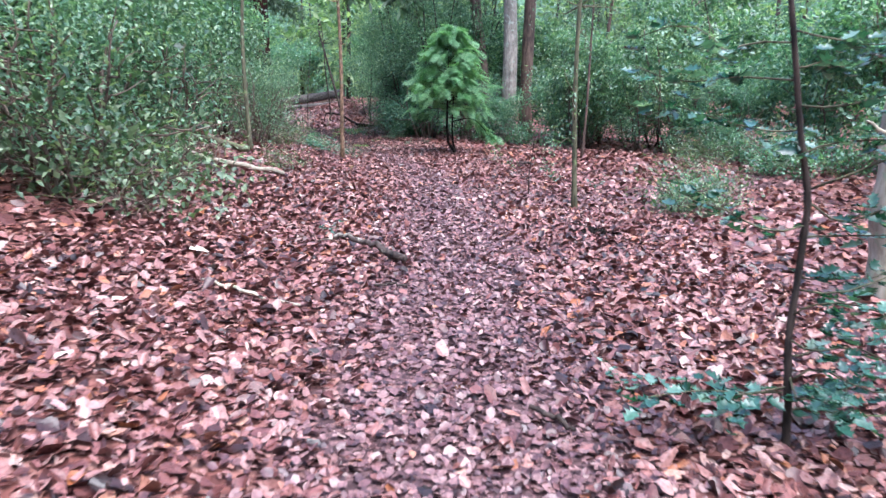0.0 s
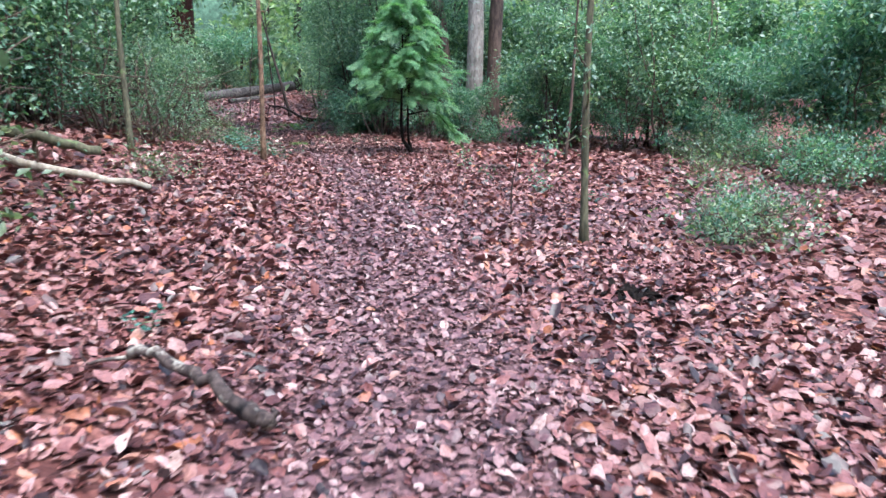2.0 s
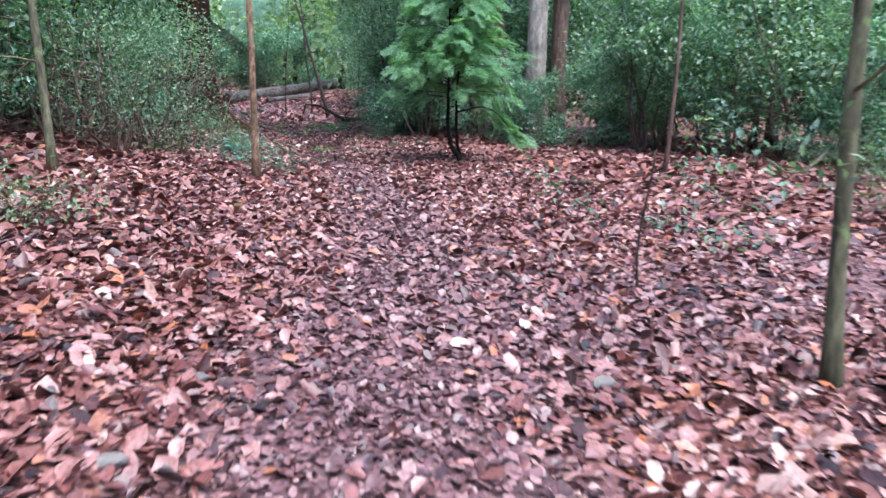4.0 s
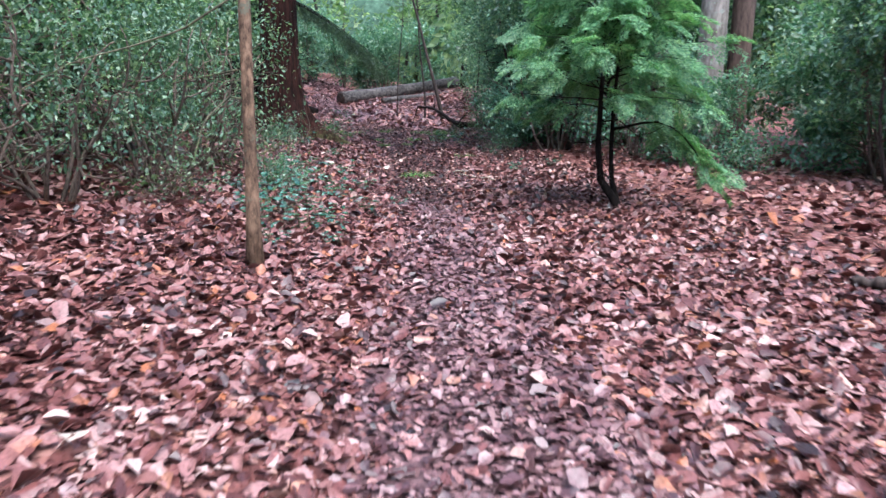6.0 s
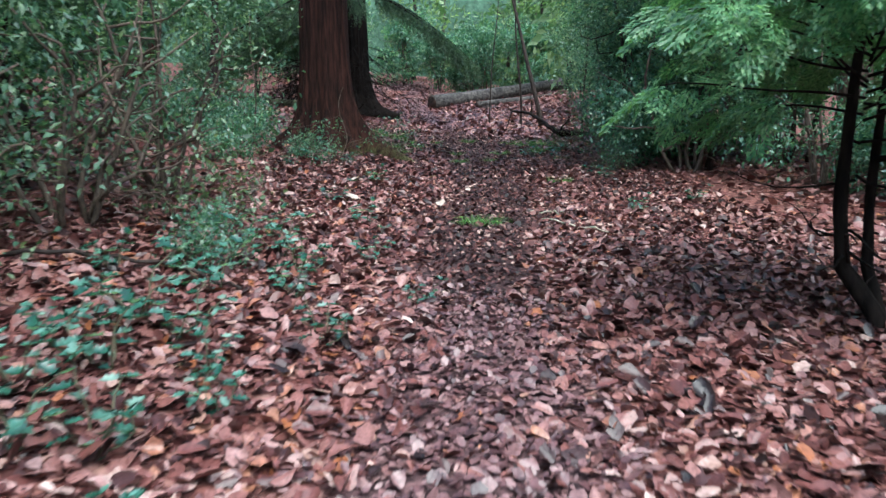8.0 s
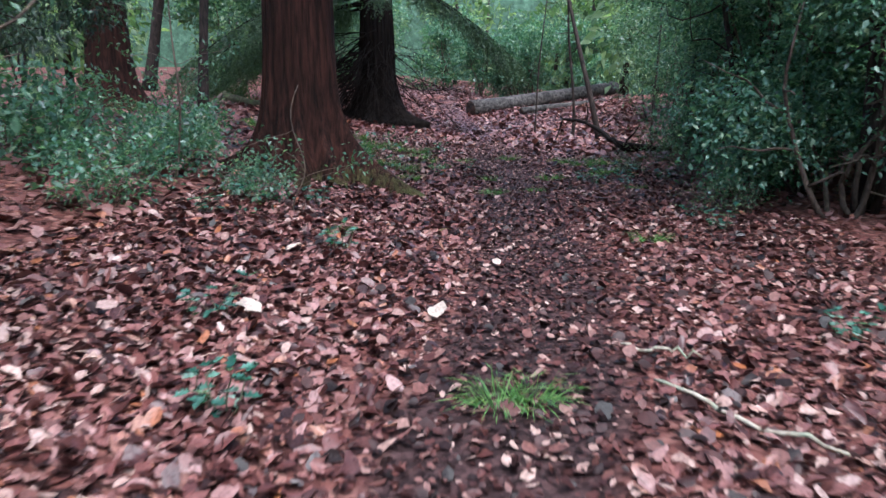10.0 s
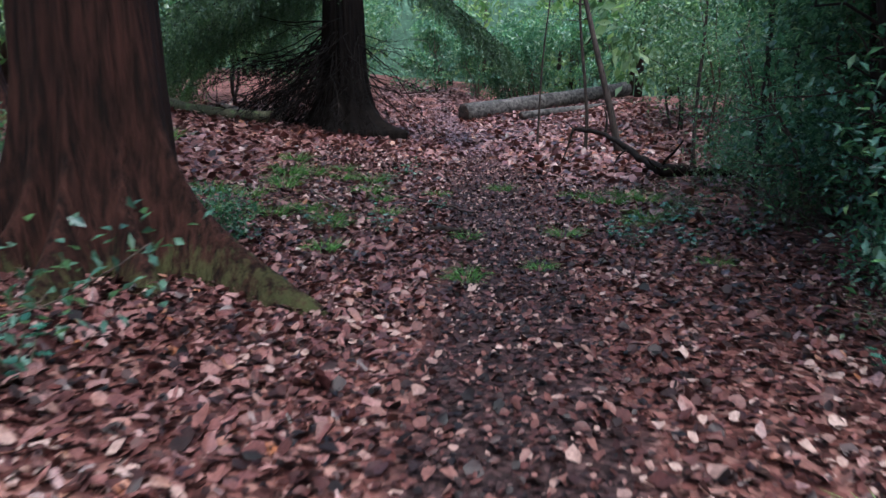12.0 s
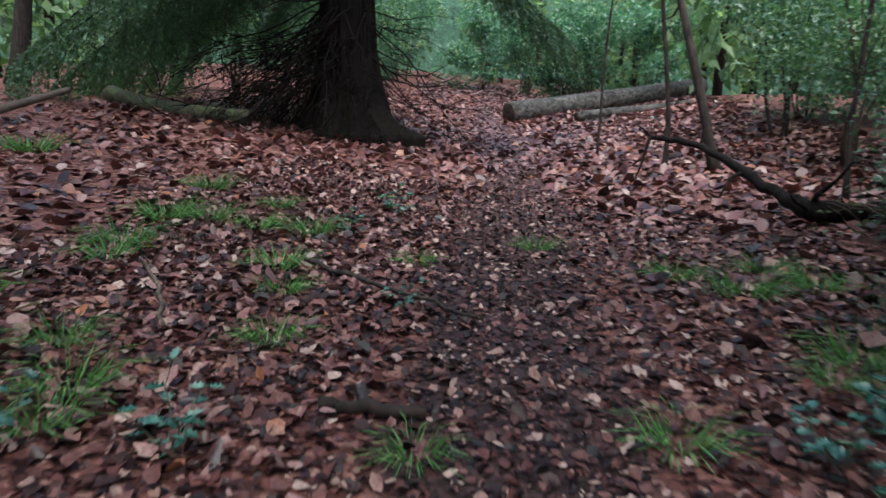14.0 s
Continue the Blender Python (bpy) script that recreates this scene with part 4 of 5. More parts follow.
def redwood(x, y, radius, lobes, label, seed, flare=0.16):
    root = new("redwood_tree")
    root.location = (x, y, gz(x, y))
    v, f = buttressed(radius, 14, flare, lobes, seed)
    # the foot follows the slope of the bank
    v[:, 2] += (height(x + v[:, 0], y + v[:, 1]) - height(x, y)) * np.exp(-np.maximum(v[:, 2], 0) / 0.5)
    part("trunk", mesh_np("trunk", v, f, M_RED, smooth=True), root, "fibrous red-brown trunk with a mossy flared foot")
    r = np.random.default_rng(seed)
    # unseen high boughs, added to block skylight over the path
    for i in range(11):
        add_bough(root, 3, 6.6 + i * 0.65, i * 137.5 + r.uniform(-20, 20), r.uniform(0.9, 1.25) * (1.1 - i * 0.03))
    return tagged(root, label, "tree")


redwood(-6.98, 27.22, 0.45, [(-0.06, 1.15, 0.14), (-0.55, 0.5, 0.13), (-1.05, 0.6, 0.14), (-1.5, 0.42, 0.11), (-1.95, 0.6, 0.15), (-2.5, 0.45, 0.14), (2.4, 0.4, 0.3)], "massive redwood trunk with flared mossy roots beside the path", 61, 0.1)
redwood(-15.4, 32.0, 0.48, [(0.2, 0.5, 0.35), (-1.2, 0.6, 0.35), (2.8, 0.4, 0.4)], "distant redwood trunk standing on the bank", 62, 0.25)


def build_spruce(x, y):
    root = new("spruce_tree")
    root.location = (x, y, gz(x, y))
    v, f = buttressed(0.56, 15, 0.40, [(-0.15, 0.85, 0.22), (-0.6, 0.4, 0.2), (-1.3, 0.5, 0.35), (-2.4, 0.6, 0.4), (1.2, 0.5, 0.4)], 71, 0.05, 0.8)
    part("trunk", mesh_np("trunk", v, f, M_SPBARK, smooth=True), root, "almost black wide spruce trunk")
    r = np.random.default_rng(72)
    dead = []
    for q in range(5):
        k = np.linspace(0, 1, 9)[:, None]
        reach = 1.2 + 0.3 * q
        p = np.concatenate([k * reach, 0.1 * np.sin(5 * k + q) + 0.05 * np.sin(11 * k + 2 * q), -0.8 * reach * k + 0.05 * np.sin(8 * k + q)], 1)
        pieces = [tube(p, np.linspace(0.015, 0.004, 9), 5)]
        for _ in range(11):
            s = p[r.integers(3, 9)]
            pieces.append(tube(wavy(s, s + [r.uniform(0.1, 0.5), r.normal(0, 0.25), r.uniform(-0.5, 0.05)], 5, 0.03, int(r.integers(1e6))), np.linspace(0.008, 0.002, 5), 4))
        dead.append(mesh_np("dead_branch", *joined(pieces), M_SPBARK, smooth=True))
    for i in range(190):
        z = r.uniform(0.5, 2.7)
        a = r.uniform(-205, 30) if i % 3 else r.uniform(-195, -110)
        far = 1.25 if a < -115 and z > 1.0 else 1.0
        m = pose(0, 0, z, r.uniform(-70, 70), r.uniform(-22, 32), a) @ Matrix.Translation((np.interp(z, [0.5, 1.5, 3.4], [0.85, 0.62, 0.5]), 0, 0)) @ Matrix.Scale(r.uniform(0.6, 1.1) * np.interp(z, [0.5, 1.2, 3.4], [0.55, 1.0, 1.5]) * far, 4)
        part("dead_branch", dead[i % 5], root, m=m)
    # upper boughs, out of view, put in only to darken the floor below
    for i in range(12):
        z = 6.8 + i * 0.6
        add_bough(root, 3, z, i * 137.5 + 20, r.uniform(0.9, 1.3), r.uniform(-6, 10))
    # low green boughs that hang over the floor on the bank's side and over the path
    for z, yaw, s in ((3.6, -150, 1.2), (3.9, 180, 1.3), (3.7, -135, 1.3), (3.9, 155, 1.3), (4.3, -165, 1.6), (4.5, -140, 1.6), (4.5, -178, 1.7), (4.1, -122, 1.3), (4.4, 168, 1.8), (4.6, -110, 1.4), (4.8, -88, 1.4), (4.8, -60, 1.1), (4.0, -160, 1.55), (4.2, -172, 1.6), (3.8, -145, 1.5), (4.4, 176, 1.7), (4.2, -130, 1.5)):
        add_bough(root, 2 if s > 1.4 else 0, z, yaw, s)
    add_bough(root, 2, 4.6, 28, 1.25, 4)
    add_bough(root, 1, 4.5, 24, 1.55, 2)
    add_bough(root, 2, 4.7, 33, 1.2, 6)
    return tagged(root, "old spruce with a blackish trunk and skirt of dead branches", "tree")


build_spruce(-13.1, 40.7)


# ---- fallen logs, limbs and sticks ----
def log_thing(name, a, b, ra, rb, bark, cut, label, seed, sides=18, sway=0.05, category="log"):
    a, b = np.array(a, float), np.array(b, float)
    root = new(name)
    root.location = a
    p = wavy((0, 0, 0), b - a, 14, sway, seed)
    part("bark", stem_mesh("bark", p, np.linspace(ra, rb, 14), bark, sides, 0.05, seed), root)
    for end, at, way, rad in (("cut_end", p[0], p[0] - p[1], ra), ("cut_end", p[-1], p[-1] - p[-2], rb)):
        way = unit(way)
        v, f = tube([at + way * 0.001, at + way * 0.012], [rad * 0.9, rad * 0.86], sides, 0.03, seed + 3)
        part(end, mesh_np(end, v, f, cut), root)
    return tagged(root, label, category)


log_thing("fallen_log", (-14.2, 52.3, 0.93), (-8.8, 60.9, 2.05), 0.42, 0.36, M_LOG, M_CUT, "large weathered grey felled trunk lying beside the path", 81)
log_thing("fallen_log", (-11.4, 51.4, 0.85), (-6.4, 57.0, 1.45), 0.17, 0.15, M_LOG, M_CUT, "thinner grey log lying below a larger one", 82)
log_thing("fallen_log", (-10.9, 51.0, 0.62), (-5.9, 55.6, 1.02), 0.14, 0.11, M_LOG, M_CUT, "short weathered log half sunk in leaves", 83)
log_thing("mossy_log", (-17.4, 38.2, gz(-17.4, 38.2) + 0.17), (-14.2, 38.9, gz(-14.2, 38.9) + 0.16), 0.2, 0.16, M_GREENBARK, M_CUT, "mossy log lying under the spruce", 84)
log_thing("mossy_log", (-14.6, 40.0, gz(-14.6, 40.0) + 0.12), (-16.9, 40.4, gz(-16.9, 40.4) + 0.12), 0.13, 0.10, M_GREY, M_CUT, "pale barkless log at the spruce's foot", 85)
log_thing("fallen_pole", (-12.9, 32.4, gz(-12.9, 32.4) + 0.03), (-15.6, 36.0, gz(-15.6, 36.0) + 0.4), 0.07, 0.05, M_TWIG, M_CUT, "brown fallen pole leaning on the bank", 86, 10)


def limb_thing(name, pts, radii, bark, label, seed, twigs=(), sides=10, rough=0.12, category="branch"):
    pts = np.array(pts, float)
    root = new(name)
    root.location = pts[0]
    fine = np.stack([np.interp(np.linspace(0, len(pts) - 1, 4 * len(pts)), np.arange(len(pts)), pts[:, i]) for i in range(3)], 1) - pts[0]
    r = np.random.default_rng(seed)
    fine[1:-1] += r.normal(0, 0.012, fine[1:-1].shape)
    part("limb", stem_mesh("limb", fine, np.interp(np.linspace(0, len(radii) - 1, len(fine)), np.arange(len(radii)), radii), bark, sides, rough, seed), root)
    for i, (a, b, ra) in enumerate(twigs):
        part("twig", stem_mesh("twig", wavy(np.array(a) - pts[0], np.array(b) - pts[0], 8, 0.03, seed + i), np.linspace(ra, ra * 0.3, 8), bark, 6, 0.1, seed + i), root)
    return tagged(root, label, category)


limb_thing("broken_limb", [(-6.53, 39.19, 0.79), (-6.2, 38.7, 0.77), (-5.6, 37.9, 0.72), (-5.0, 36.95, 0.5), (-4.55, 36.15, 0.33), (-4.23, 35.7, 0.24), (-3.6, 36.1, 0.2), (-2.8, 36.5, 0.17)], [0.03, 0.045, 0.042, 0.06, 0.065, 0.11, 0.08, 0.08], M_BLACKBARK, "dark broken limb lying among leaves with an upturned end", 91,
           [((-6.5, 39.1, 0.78), (-6.65, 38.7, 0.1), 0.03), ((-4.23, 35.75, 0.28), (-3.95, 35.6, 0.75), 0.035), ((-5.6, 37.9, 0.7), (-5.7, 38.3, 1.3), 0.03), ((-6.5, 39.15, 0.78), (-6.75, 39.2, 0.98), 0.022), ((-5.0, 36.9, 0.48), (-5.25, 36.6, 0.14), 0.022), ((-4.23, 35.7, 0.24), (-4.45, 35.35, 0.45), 0.026), ((-3.3, 36.25, 0.2), (-3.1, 36.1, 0.7), 0.025)])
SX = lambda x, y, h: (x, y, gz(x, y) + h)
limb_thing("fallen_stick", [SX(-1.02, 6.47, 0.095), SX(-0.85, 6.34, 0.12), SX(-0.62, 6.15, 0.115), SX(-0.42, 5.99, 0.1), SX(-0.34, 5.93, 0.085)], [0.021, 0.025, 0.025, 0.036, 0.03], M_STICK, "short stick with a blackened knobbly end on the path's edge", 92, [(SX(-0.98, 6.44, 0.07), SX(-1.2, 6.38, 0.1), 0.011), (SX(-0.42, 5.98, 0.05), SX(-0.33, 6.08, 0.07), 0.02)])
limb_thing("fallen_stick", [SX(-1.64, 4.67, 0.04), SX(-1.3, 4.5, 0.04), SX(-0.92, 4.36, 0.04)], [0.012, 0.012, 0.009], M_PALEWOOD, "thin pale stick on leaf litter", 93)
limb_thing("fallen_stick", [SX(0.4, 3.03, 0.05), SX(0.5, 2.92, 0.055), SX(0.57, 2.82, 0.05)], [0.011, 0.013, 0.01], M_DARKBARK, "small dark twig on the path's edge", 94)
limb_thing("fallen_branch", [(-5.3, 10.6, 0.98), (-4.6, 10.91, 0.79), (-3.5, 10.96, 0.5), (-2.5, 11.0, gz(-2.5, 11) + 0.05)], [0.05, 0.05, 0.045, 0.03], M_PALEWOOD, "long pale fallen branch propped in the thicket", 95, [((-3.6, 10.95, 0.55), (-3.3, 10.5, 0.8), 0.012)])
limb_thing("fallen_branch", [(-5.2, 11.2, 1.08), (-4.45, 11.12, 0.93), (-3.7, 11.2, 0.8), (-3.1, 11.26, 0.66)], [0.06, 0.06, 0.055, 0.05], M_GREENBARK, "mossy broken branch propped in the thicket", 96, [((-3.7, 11.2, 0.8), (-3.8, 11.3, 0.36), 0.025), ((-5.0, 11.2, 1.0), (-5.0, 11.35, gz(-5, 11.35)), 0.03)])
limb_thing("fallen_stick", [SX(-7.35, 31.83, 0.03), SX(-6.6, 31.75, 0.05), SX(-5.95, 31.72, 0.03)], [0.016, 0.015, 0.01], M_DARKBARK, "long thin dark stick across the leaves", 97)
limb_thing("fallen_stick", [SX(-7.0, 30.3, 0.03), SX(-7.5, 30.7, 0.04), SX(-8.0, 31.0, 0.03)], [0.012, 0.012, 0.008], M_TWIG, "thin brown stick on leaf litter", 98)
limb_thing("fallen_stick", [SX(0.35, 11.9, 0.03), SX(0.55, 11.6, 0.04), SX(0.62, 11.35, 0.03)], [0.01, 0.012, 0.008], M_DARKBARK, "small dark twig on the path", 99)
limb_thing("fallen_stick", [SX(-2.1, 22.6, 0.03), SX(-1.8, 22.3, 0.04), SX(-1.4, 22.2, 0.03)], [0.008, 0.01, 0.007], M_PALEWOOD, "thin pale twig on leaf litter", 100)
limb_thing("snag", [SX(3.86, 6.0, -0.1), SX(3.83, 6.0, 0.7), SX(3.82, 6.02, 1.5), SX(3.86, 6.03, 2.3)], [0.17, 0.15, 0.14, 0.12], M_PALEWOOD, "pale barkless snag with a broken top", 101, [(SX(3.72, 5.95, 1.35), SX(3.4, 5.8, 1.5), 0.03)], 12, 0.1, "dead tree")

limb_thing("fallen_stick", [SX(1.74, 16.75, 0.05), SX(1.9, 16.7, 0.08), SX(2.05, 16.62, 0.05)], [0.03, 0.045, 0.03], M_DARKBARK, "stubby black stick on a bare patch of soil", 102)
limb_thing("fallen_stick", [SX(-2.31, 22.99, 0.04), SX(-2.12, 22.97, 0.05), SX(-1.93, 22.94, 0.04)], [0.007, 0.009, 0.006], M_PALEWOOD, "thin pale twig beside the muddy path", 103)
limb_thing("fallen_stick", [SX(-0.52, 5.14, 0.04), SX(-0.4, 5.16, 0.05), SX(-0.28, 5.17, 0.04)], [0.009, 0.011, 0.008], M_DARKBARK, "thin dark twig on the trodden path", 104)

limb_thing("fallen_stick", [SX(-4.43, 18.6, 0.05), SX(-4.0, 19.0, 0.07), SX(-3.5, 19.0, 0.06), SX(-3.04, 18.9, 0.05)], [0.014, 0.013, 0.012, 0.008], M_DARKBARK, "long thin dark stick lying among holly seedlings", 105)
limb_thing("fallen_stick", [SX(-5.95, 30.13, 0.035), SX(-5.77, 30.22, 0.045), SX(-5.57, 30.31, 0.035)], [0.026, 0.03, 0.024], M_CUT, "short rotten reddish stick sunk in leaf litter", 106)


def pale_leaf(x, y, size, turn, seed):
    r = np.random.default_rng(seed)
    v, f = lobed_leaves(np.array([[-0.5 * size, 0, 0.0]]), np.array([[1.0, 0, 0.12]]), np.array([[0.1, 0.1, 1.0]]), np.array([size]), np.array([size * 0.7]), np.array([0.15]), np.array([0.12]), r)
    ob = new("pale_fallen_leaf", mesh_np("pale_fallen_leaf", v, f, M_PALELEAF))
    ob.matrix_basis = pose(x, y, gz(x, y) + 0.045, 0, 0, turn)
    return tagged(ob, "single pale dry leaf lying on darker leaf litter", "fallen leaf", "pale leaves on the litter")


for k, (x, y, size) in enumerate([(-4.25, 25.31, 0.12), (-4.64, 23.58, 0.14), (-3.47, 24.49, 0.10), (-1.9, 5.35, 0.15), (-6.05, 28.1, 0.14), (-7.75, 30.6, 0.13), (-7.5, 29.95, 0.14), (-3.35, 23.1, 0.16), (-4.1, 22.4, 0.15), (-1.05, 7.55, 0.11), (-1.75, 13.4, 0.14)]):
    pale_leaf(x, y, size, k * 67, 200 + k)


# ---- young holly beside the walk's start ----
def holly_sapling(x, y):
    root = new("young_holly")
    root.location = (x, y, gz(x, y))
    r = np.random.default_rng(110)
    pts = np.array([(0.02, 0, -0.1), (0, 0, 0.2), (-0.03, 0.0, 0.5), (-0.01, 0.02, 0.75), (0.0, 0.02, 1.1), (-0.06, 0.04, 1.4), (-0.17, 0.04, 2.0), (-0.25, 0.06, 3.0)])
    part("trunk", stem_mesh("trunk", np.stack([np.interp(np.linspace(0, 7, 28), np.arange(8), pts[:, i]) for i in range(3)], 1), np.linspace(0.019, 0.011, 28), M_DARKBARK, 8, 0.15, 4), root)
    P, D = [], []
    sprays = [(0.25, -2.9, 0.75, 0.05), (0.30, -0.3, 0.7, 0.1), (0.42, 0.5, 0.8, 0.1), (0.6, -1.0, 0.6, 0.2), (0.95, 0.2, 0.7, 0.15), (1.0, 2.6, 0.5, 0.2), (1.15, -0.5, 0.75, 0.15), (1.25, 1.2, 0.6, 0.2), (1.4, 3.0, 0.6, 0.2), (1.5, -0.2, 0.7, 0.2), (1.65, 0.6, 0.6, 0.2), (1.6, 2.7, 0.65, 0.1), (0.35, -1.6, 0.4, 0.1), (0.15, 0.1, 0.75, 0.1), (0.72, 0.0, 0.75, 0.1), (1.75, 3.4, 0.7, 0.0), (1.3, 0.3, 0.6, 0.0), (1.1, 0.1, 0.8, -0.05), (0.8, 0.4, 0.7, 0.0), (0.5, -0.5, 0.6, 0.0), (1.8, -0.4, 0.6, 0.0), (0.28, -2.4, 0.55, 0.0), (0.2, 0.6, 0.7, 0.05)]
    for i, (z, a, reach, rise) in enumerate(sprays):
        s = np.array([np.interp(z, pts[:, 2], pts[:, 0]), np.interp(z, pts[:, 2], pts[:, 1]), z])
        e = s + np.array([np.cos(a), np.sin(a), rise]) * reach
        p = wavy(s, e, 9, 0.05, 120 + i)
        part("twig", stem_mesh("twig", p, np.linspace(0.005, 0.002, 9), M_GREENBARK, 5), root)
        for k in range(2, 9):
            for _ in range(4):
                b = a + r.normal(0, 1.1)
                P.append(p[k] + r.normal(0, 0.03, 3))
                D.append([np.cos(b), np.sin(b), r.normal(0, 0.3)])
    P, D = np.array(P), np.array(D)
    n = len(P)
    v, f = spiny_leaves(P, D, unit(r.normal(0, 0.3, (n, 3)) + [0, 0, 1]), r.uniform(0.07, 0.105, n), r.uniform(0.045, 0.065, n), r)
    part("foliage", mesh_np("foliage", v, f, M_NEARHOLLY), root, "glossy spiny green leaves")
    return tagged(root, "young holly with a thin dark stem and glossy spiny leaves", "shrub")


holly_sapling(1.54, 2.95)


def holly_seedling():
    root = new("holly_seedling")
    r = np.random.default_rng(130)
    P, D = [], []
    for i in range(5):
        a = r.uniform(0, 6.28)
        e = np.array([np.cos(a) * 0.13, np.sin(a) * 0.13, r.uniform(0.12, 0.3)])
        p = wavy((0, 0, -0.03), e, 6, 0.02, 140 + i)
        part("stem", stem_mesh("stem", p, np.linspace(0.004, 0.002, 6), M_GREENBARK, 5), root)
        for k in (2, 3, 4, 5, 5):
            b = r.uniform(0, 6.28)
            P.append(p[k])
            D.append([np.cos(b), np.sin(b), r.normal(0.1, 0.3)])
    P, D = np.array(P), np.array(D)
    n = len(P)
    v, f = spiny_leaves(P, D, unit(r.normal(0, 0.3, (n, 3)) + [0, 0, 1]), r.uniform(0.05, 0.08, n), r.uniform(0.03, 0.045, n), r)
    part("foliage", mesh_np("foliage", v, f, M_NEARHOLLY), root)
    return tagged(root, "small glossy holly seedling growing through fallen leaves", "seedling", "seedlings along the path")


put(holly_seedling(), [(-2.33, 17.74, 0, 1.0), (-2.7, 17.2, 80, 1.2), (-2.9, 18.3, 140, 1.3), (-2.4, 18.6, 200, 1.1), (-2.1, 17.0, 20, 0.8), (-3.2, 18.9, 60, 1.4), (-1.1, 6.9, 20, 0.8), (-1.94, 26.93, 0, 1.3), (-6.61, 29.3, 80, 1.0), (-6.2, 29.6, 180, 1.2), (-5.7, 25.6, 30, 1.3), (-6.0, 25.0, 120, 1.4), (-8.0, 34.2, 0, 1.5), (-6.4, 31.6, 60, 0.9), (-3.4, 30.6, 10, 1.2), (-2.3, 27.6, 100, 1.0), (0.9, 3.4, 200, 0.7), (-3.5, 21.5, 10, 1.2), (-4.2, 22.3, 80, 1.1), (-1.2, 23.6, 0, 1.0), (2.9, 13.4, 50, 1.2), (2.2, 14.2, 100, 1.0), (-0.6, 24.6, 20, 1.0), (-4.5, 24.0, 0, 1.2), (-3.0, 17.5, 30, 1.3), (-3.3, 18.0, 90, 1.1), (-2.6, 18.0, 160, 1.0), (-3.1, 19.6, 220, 1.3), (-2.8, 19.1, 10, 1.2), (-3.4, 19.9, 70, 1.4), (-2.9, 20.3, 120, 1.1), (-3.7, 20.4, 0, 1.3), (-2.2, 19.6, 60, 0.8), (-3.9, 18.9, 40, 1.2), (-2.5, 16.7, 100, 0.9), (-7.4, 25.3, 10, 1.5), (-6.6, 25.7, 60, 1.4), (-7.0, 24.9, 20, 1.5), (-8.0, 25.4, 0, 1.5), (-1.7, 28.6, 0, 1.2), (-1.5, 29.4, 0, 1.3), (-2.9, 31.2, 30, 1.2), (-7.7, 32.9, 0, 1.2), (-5.9, 24.2, 0, 1.1), (-2.9, 17.8, 40, 1.5), (-3.2, 18.3, 110, 1.6), (-2.55, 17.35, 200, 1.3), (-3.5, 19.2, 90, 1.5), (-4.1, 30.75, 0, 1.2), (-3.85, 31.2, 80, 1.4), (-3.95, 30.45, 160, 1.1), (-3.6, 31.9, 40, 1.5)])


def grass_tuft():
    root = new("grass_tuft")
    r = np.random.default_rng(150)
    n = 90
    a = r.uniform(0, 6.28, n)
    base = np.stack([np.cos(a), np.sin(a), np.zeros(n)], 1) * r.uniform(0, 0.09, n)[:, None]
    out = np.stack([np.cos(a), np.sin(a), r.uniform(0.5, 1.6, n)], 1)
    L = r.uniform(0.07, 0.19, n)
    v1, f1 = blades(base, out, np.stack([-np.sin(a), np.cos(a), np.zeros(n) + 0.2], 1) + r.normal(0, 0.4, (n, 3)), L, np.full(n, 0.007), 0.2)
    tips = base + unit(out) * L[:, None] * 0.8
    v2, f2 = blades(tips, out * [1.4, 1.4, -0.1], np.tile([0, 0, 1.0], (n, 1)), L * 0.8, np.full(n, 0.005), 0.2)
    part("tuft", mesh_np("tuft", *joined([(v1, f1), (v2, f2)]), M_GRASS), root)
    return tagged(root, "small bright green grass tuft among brown leaves", "grass", "grass tufts along the path")


put(grass_tuft(), [(-8.2, 30.93, 0, 1.2), (-8.67, 32.25, 30, 1.4), (-8.3, 32.4, 90, 1.2), (-7.04, 31.22, 100, 1.0), (-6.78, 29.64, 20, 1.3), (-6.6, 29.4, 60, 1.0), (-5.1, 33.11, 0, 1.2), (-4.54, 33.58, 70, 1.3), (-4.2, 33.3, 20, 1.3), (-4.65, 30.61, 60, 1.1), (-5.47, 30.04, 10, 0.9), (-12.1, 33.0, 0, 2.0), (-4.93, 28.62, 0, 1.0), (-8.74, 33.2, 10, 1.2), (-2.55, 26.02, 80, 1.0), (-5.01, 28.85, 10, 0.7), (-2.66, 22.13, 0, 1.0), (-2.55, 22.2, 70, 0.9), (-7.9, 29.9, 0, 1.2), (-7.2, 29.9, 50, 1.1), (-4.1, 31.6, 10, 1.0), (-6.3, 33.6, 0, 1.2), (-3.2, 29.8, 0, 0.9), (-6.9, 32.6, 0, 1.0), (-4.9, 24.6, 20, 0.7), (-8.4, 31.2, 40, 1.6), (-7.9, 32.6, 10, 1.5), (-8.9, 32.0, 70, 1.7), (-7.4, 31.6, 20, 1.3), (-7.2, 29.3, 40, 1.4), (-6.6, 30.6, 0, 1.1), (-4.0, 31.9, 10, 1.5), (-4.6, 32.9, 80, 1.6), (-9.6, 33.2, 0, 1.6), (-6.1, 28.5, 10, 1.0), (-7.5, 28.8, 80, 1.3), (-8.2, 29.6, 20, 1.4), (-4.5, 29.2, 0, 0.8)])


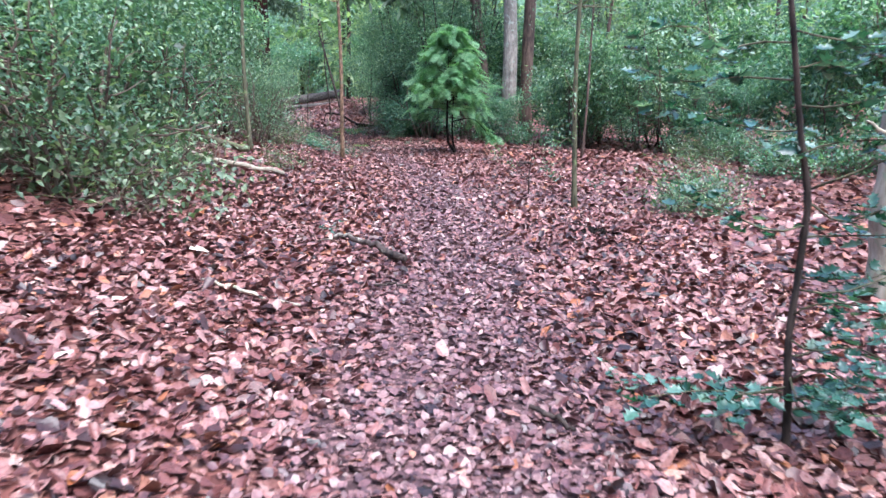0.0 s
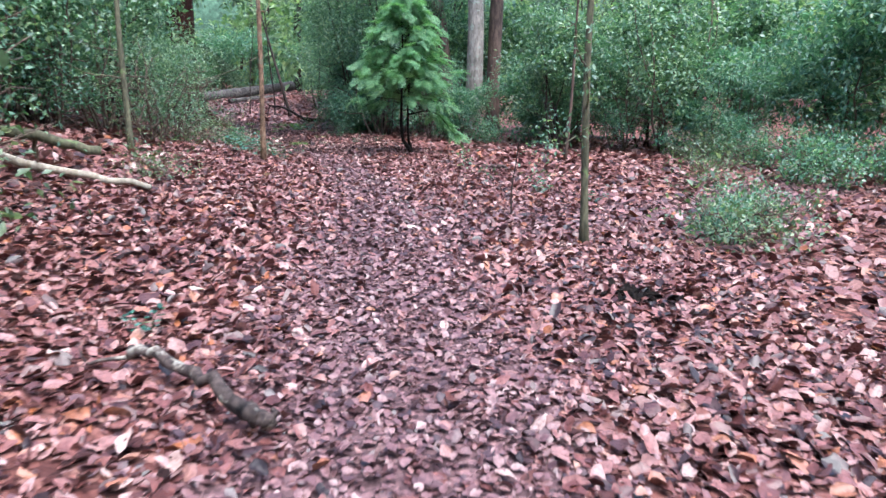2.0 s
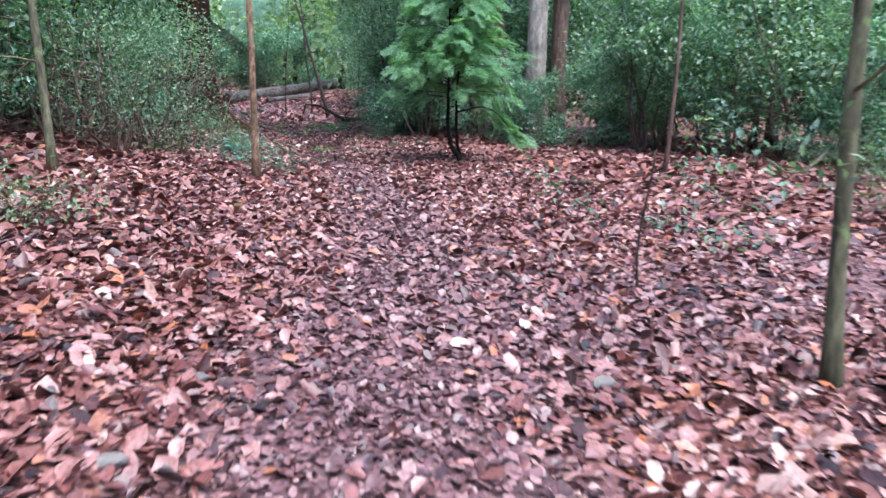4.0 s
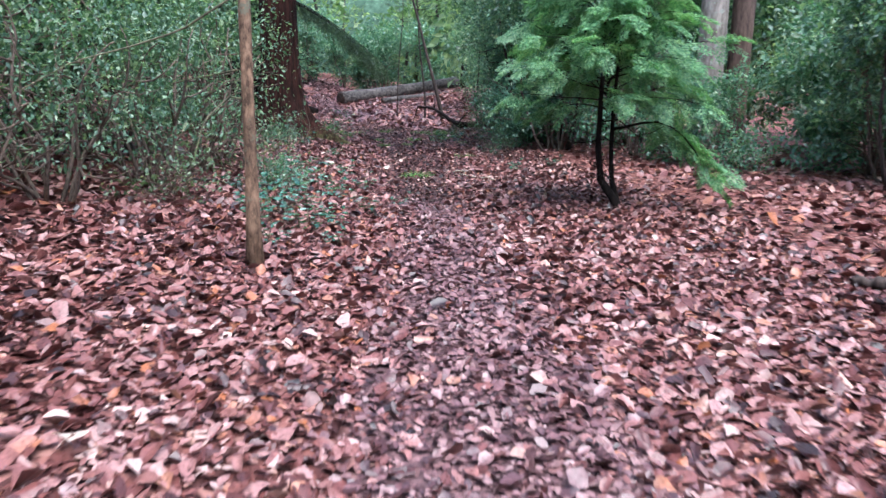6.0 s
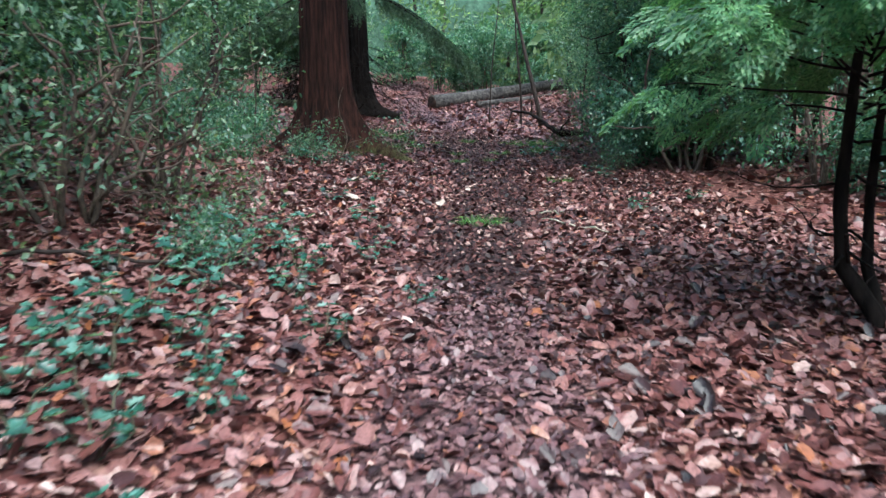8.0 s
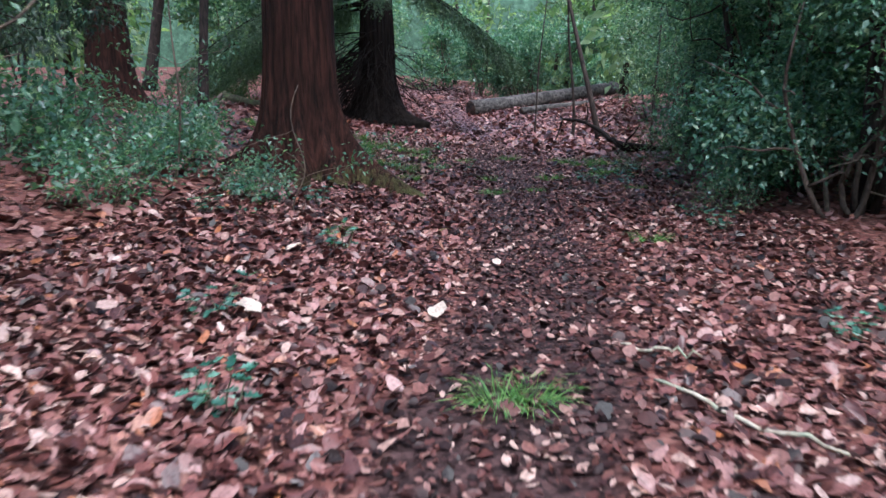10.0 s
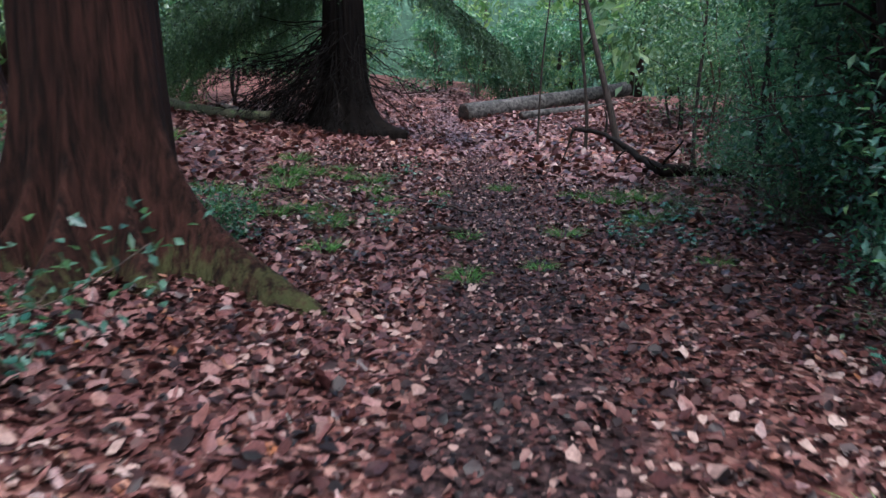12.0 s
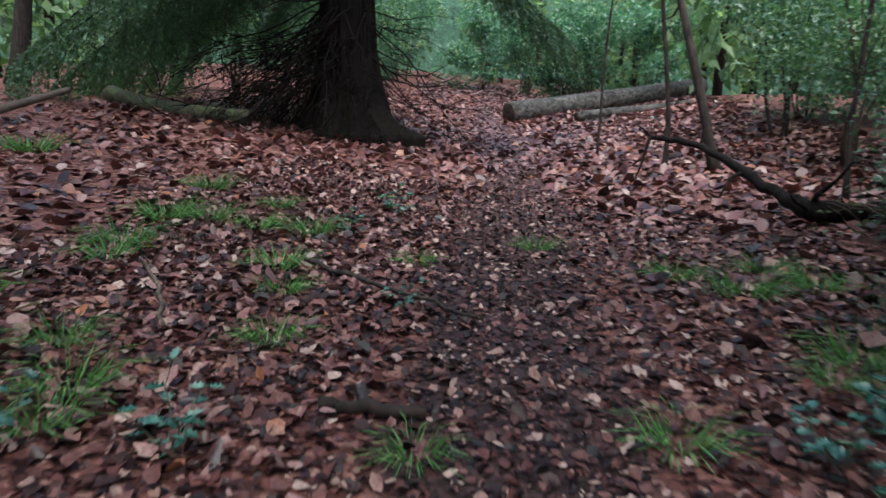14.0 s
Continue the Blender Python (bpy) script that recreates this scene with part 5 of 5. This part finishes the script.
# ---- far woods ----
def build_far_woods():
    """The rest of the wood, too far to tell apart: many crowns on dim trunks, all round."""
    r = np.random.default_rng(160)
    P, D, trunks = [], [], []
    for i in range(330):
        a = r.uniform(0, 2 * np.pi)
        d = r.uniform(32, 70)
        x, y = -4 + np.sin(a) * d * 0.9, 22 + np.cos(a) * d
        if abs(x - path_x(min(y, 70))) < np.interp(y, [38, 44], [4.5, 6.5]) and y < 68:
            continue
        if np.hypot(x + 18.5, (y - 60) * 0.85) < 10:
            continue
        z = float(height(np.clip(x, -60, 60), y))
        tall = r.uniform(7, 17)
        n = 380
        c = np.array([x, y, z + 0.2 + tall * 0.5])
        k = sphere_dirs(n, r) * (r.uniform(0.3, 1.0, (n, 1)) ** 0.5) * [r.uniform(1.8, 3.2), r.uniform(1.8, 3.2), tall * 0.5]
        P.append(c + k)
        D.append(sphere_dirs(n, r) + unit(k))
        if i % 4:
            trunks.append(tube([(x, y, z - 0.3), (x + r.normal(0, 0.2), y, z + tall * 0.5), (x + r.normal(0, 0.4), y, z + tall)], [0.2, 0.15, 0.06], 7))
    P, D = np.concatenate(P), np.concatenate(D)
    n = len(P)
    v, f = blades(P, D, unit(r.normal(0, 0.5, (n, 3)) + [0, 0, 1]), r.uniform(0.4, 0.85, n), r.uniform(0.22, 0.45, n))
    tagged(new("far_woods", mesh_np("far_woods", v, f, M_FARLEAF)), "distant evergreen woodland closing the view all round", "woodland", kind="stuff")
    tagged(new("far_trunks", mesh_np("far_trunks", *joined(trunks), M_DARKBARK, smooth=True)), "dark trunks of the distant wood", "woodland", kind="stuff")


build_far_woods()


def build_backdrop():
    """The dim wall of forest beyond the last trees, a ring that closes the place."""
    m, nt, N, L, P = mat("forest_distance")
    tc = N.new("ShaderNodeTexCoord")
    a = nd(N, "ShaderNodeTexNoise", Scale=1.6, Detail=8.0, Roughness=0.75)
    L.new(tc.outputs["Object"], a.inputs["Vector"])
    r = ramp(N, [(0.35, (0.02, 0.045, 0.025)), (0.55, (0.06, 0.12, 0.07)), (0.75, (0.2, 0.3, 0.2))])
    L.new(a.outputs["Fac"], r.inputs["Fac"])
    L.new(r.outputs["Color"], P.inputs["Base Color"])
    P.inputs["Roughness"].default_value = 0.9
    q = np.random.default_rng(170)
    n = 260
    th = np.linspace(0, 2 * np.pi, n, endpoint=False)
    x, y = -4 + np.sin(th) * 76, 24 + np.cos(th) * 80
    top = 19 + q.normal(0, 1.2, n)
    rows = [np.stack([x * k + (1 - k) * -4, y * k + (1 - k) * 24, z], 1) for k, z in ((1.0, np.full(n, -3.0)), (1.0, top * 0.6), (1.02, top), (1.06, np.full(n, -3.0)))]
    v = np.concatenate(rows)
    i = np.arange(n)
    f = np.concatenate([np.stack([i + s * n, (i + 1) % n + s * n, (i + 1) % n + (s + 1) * n, i + (s + 1) * n], 1) for s in range(3)])
    tagged(new("backdrop", mesh_np("backdrop", v, f, m)), "dim green wall of distant forest", "forest", kind="structure")


build_backdrop()
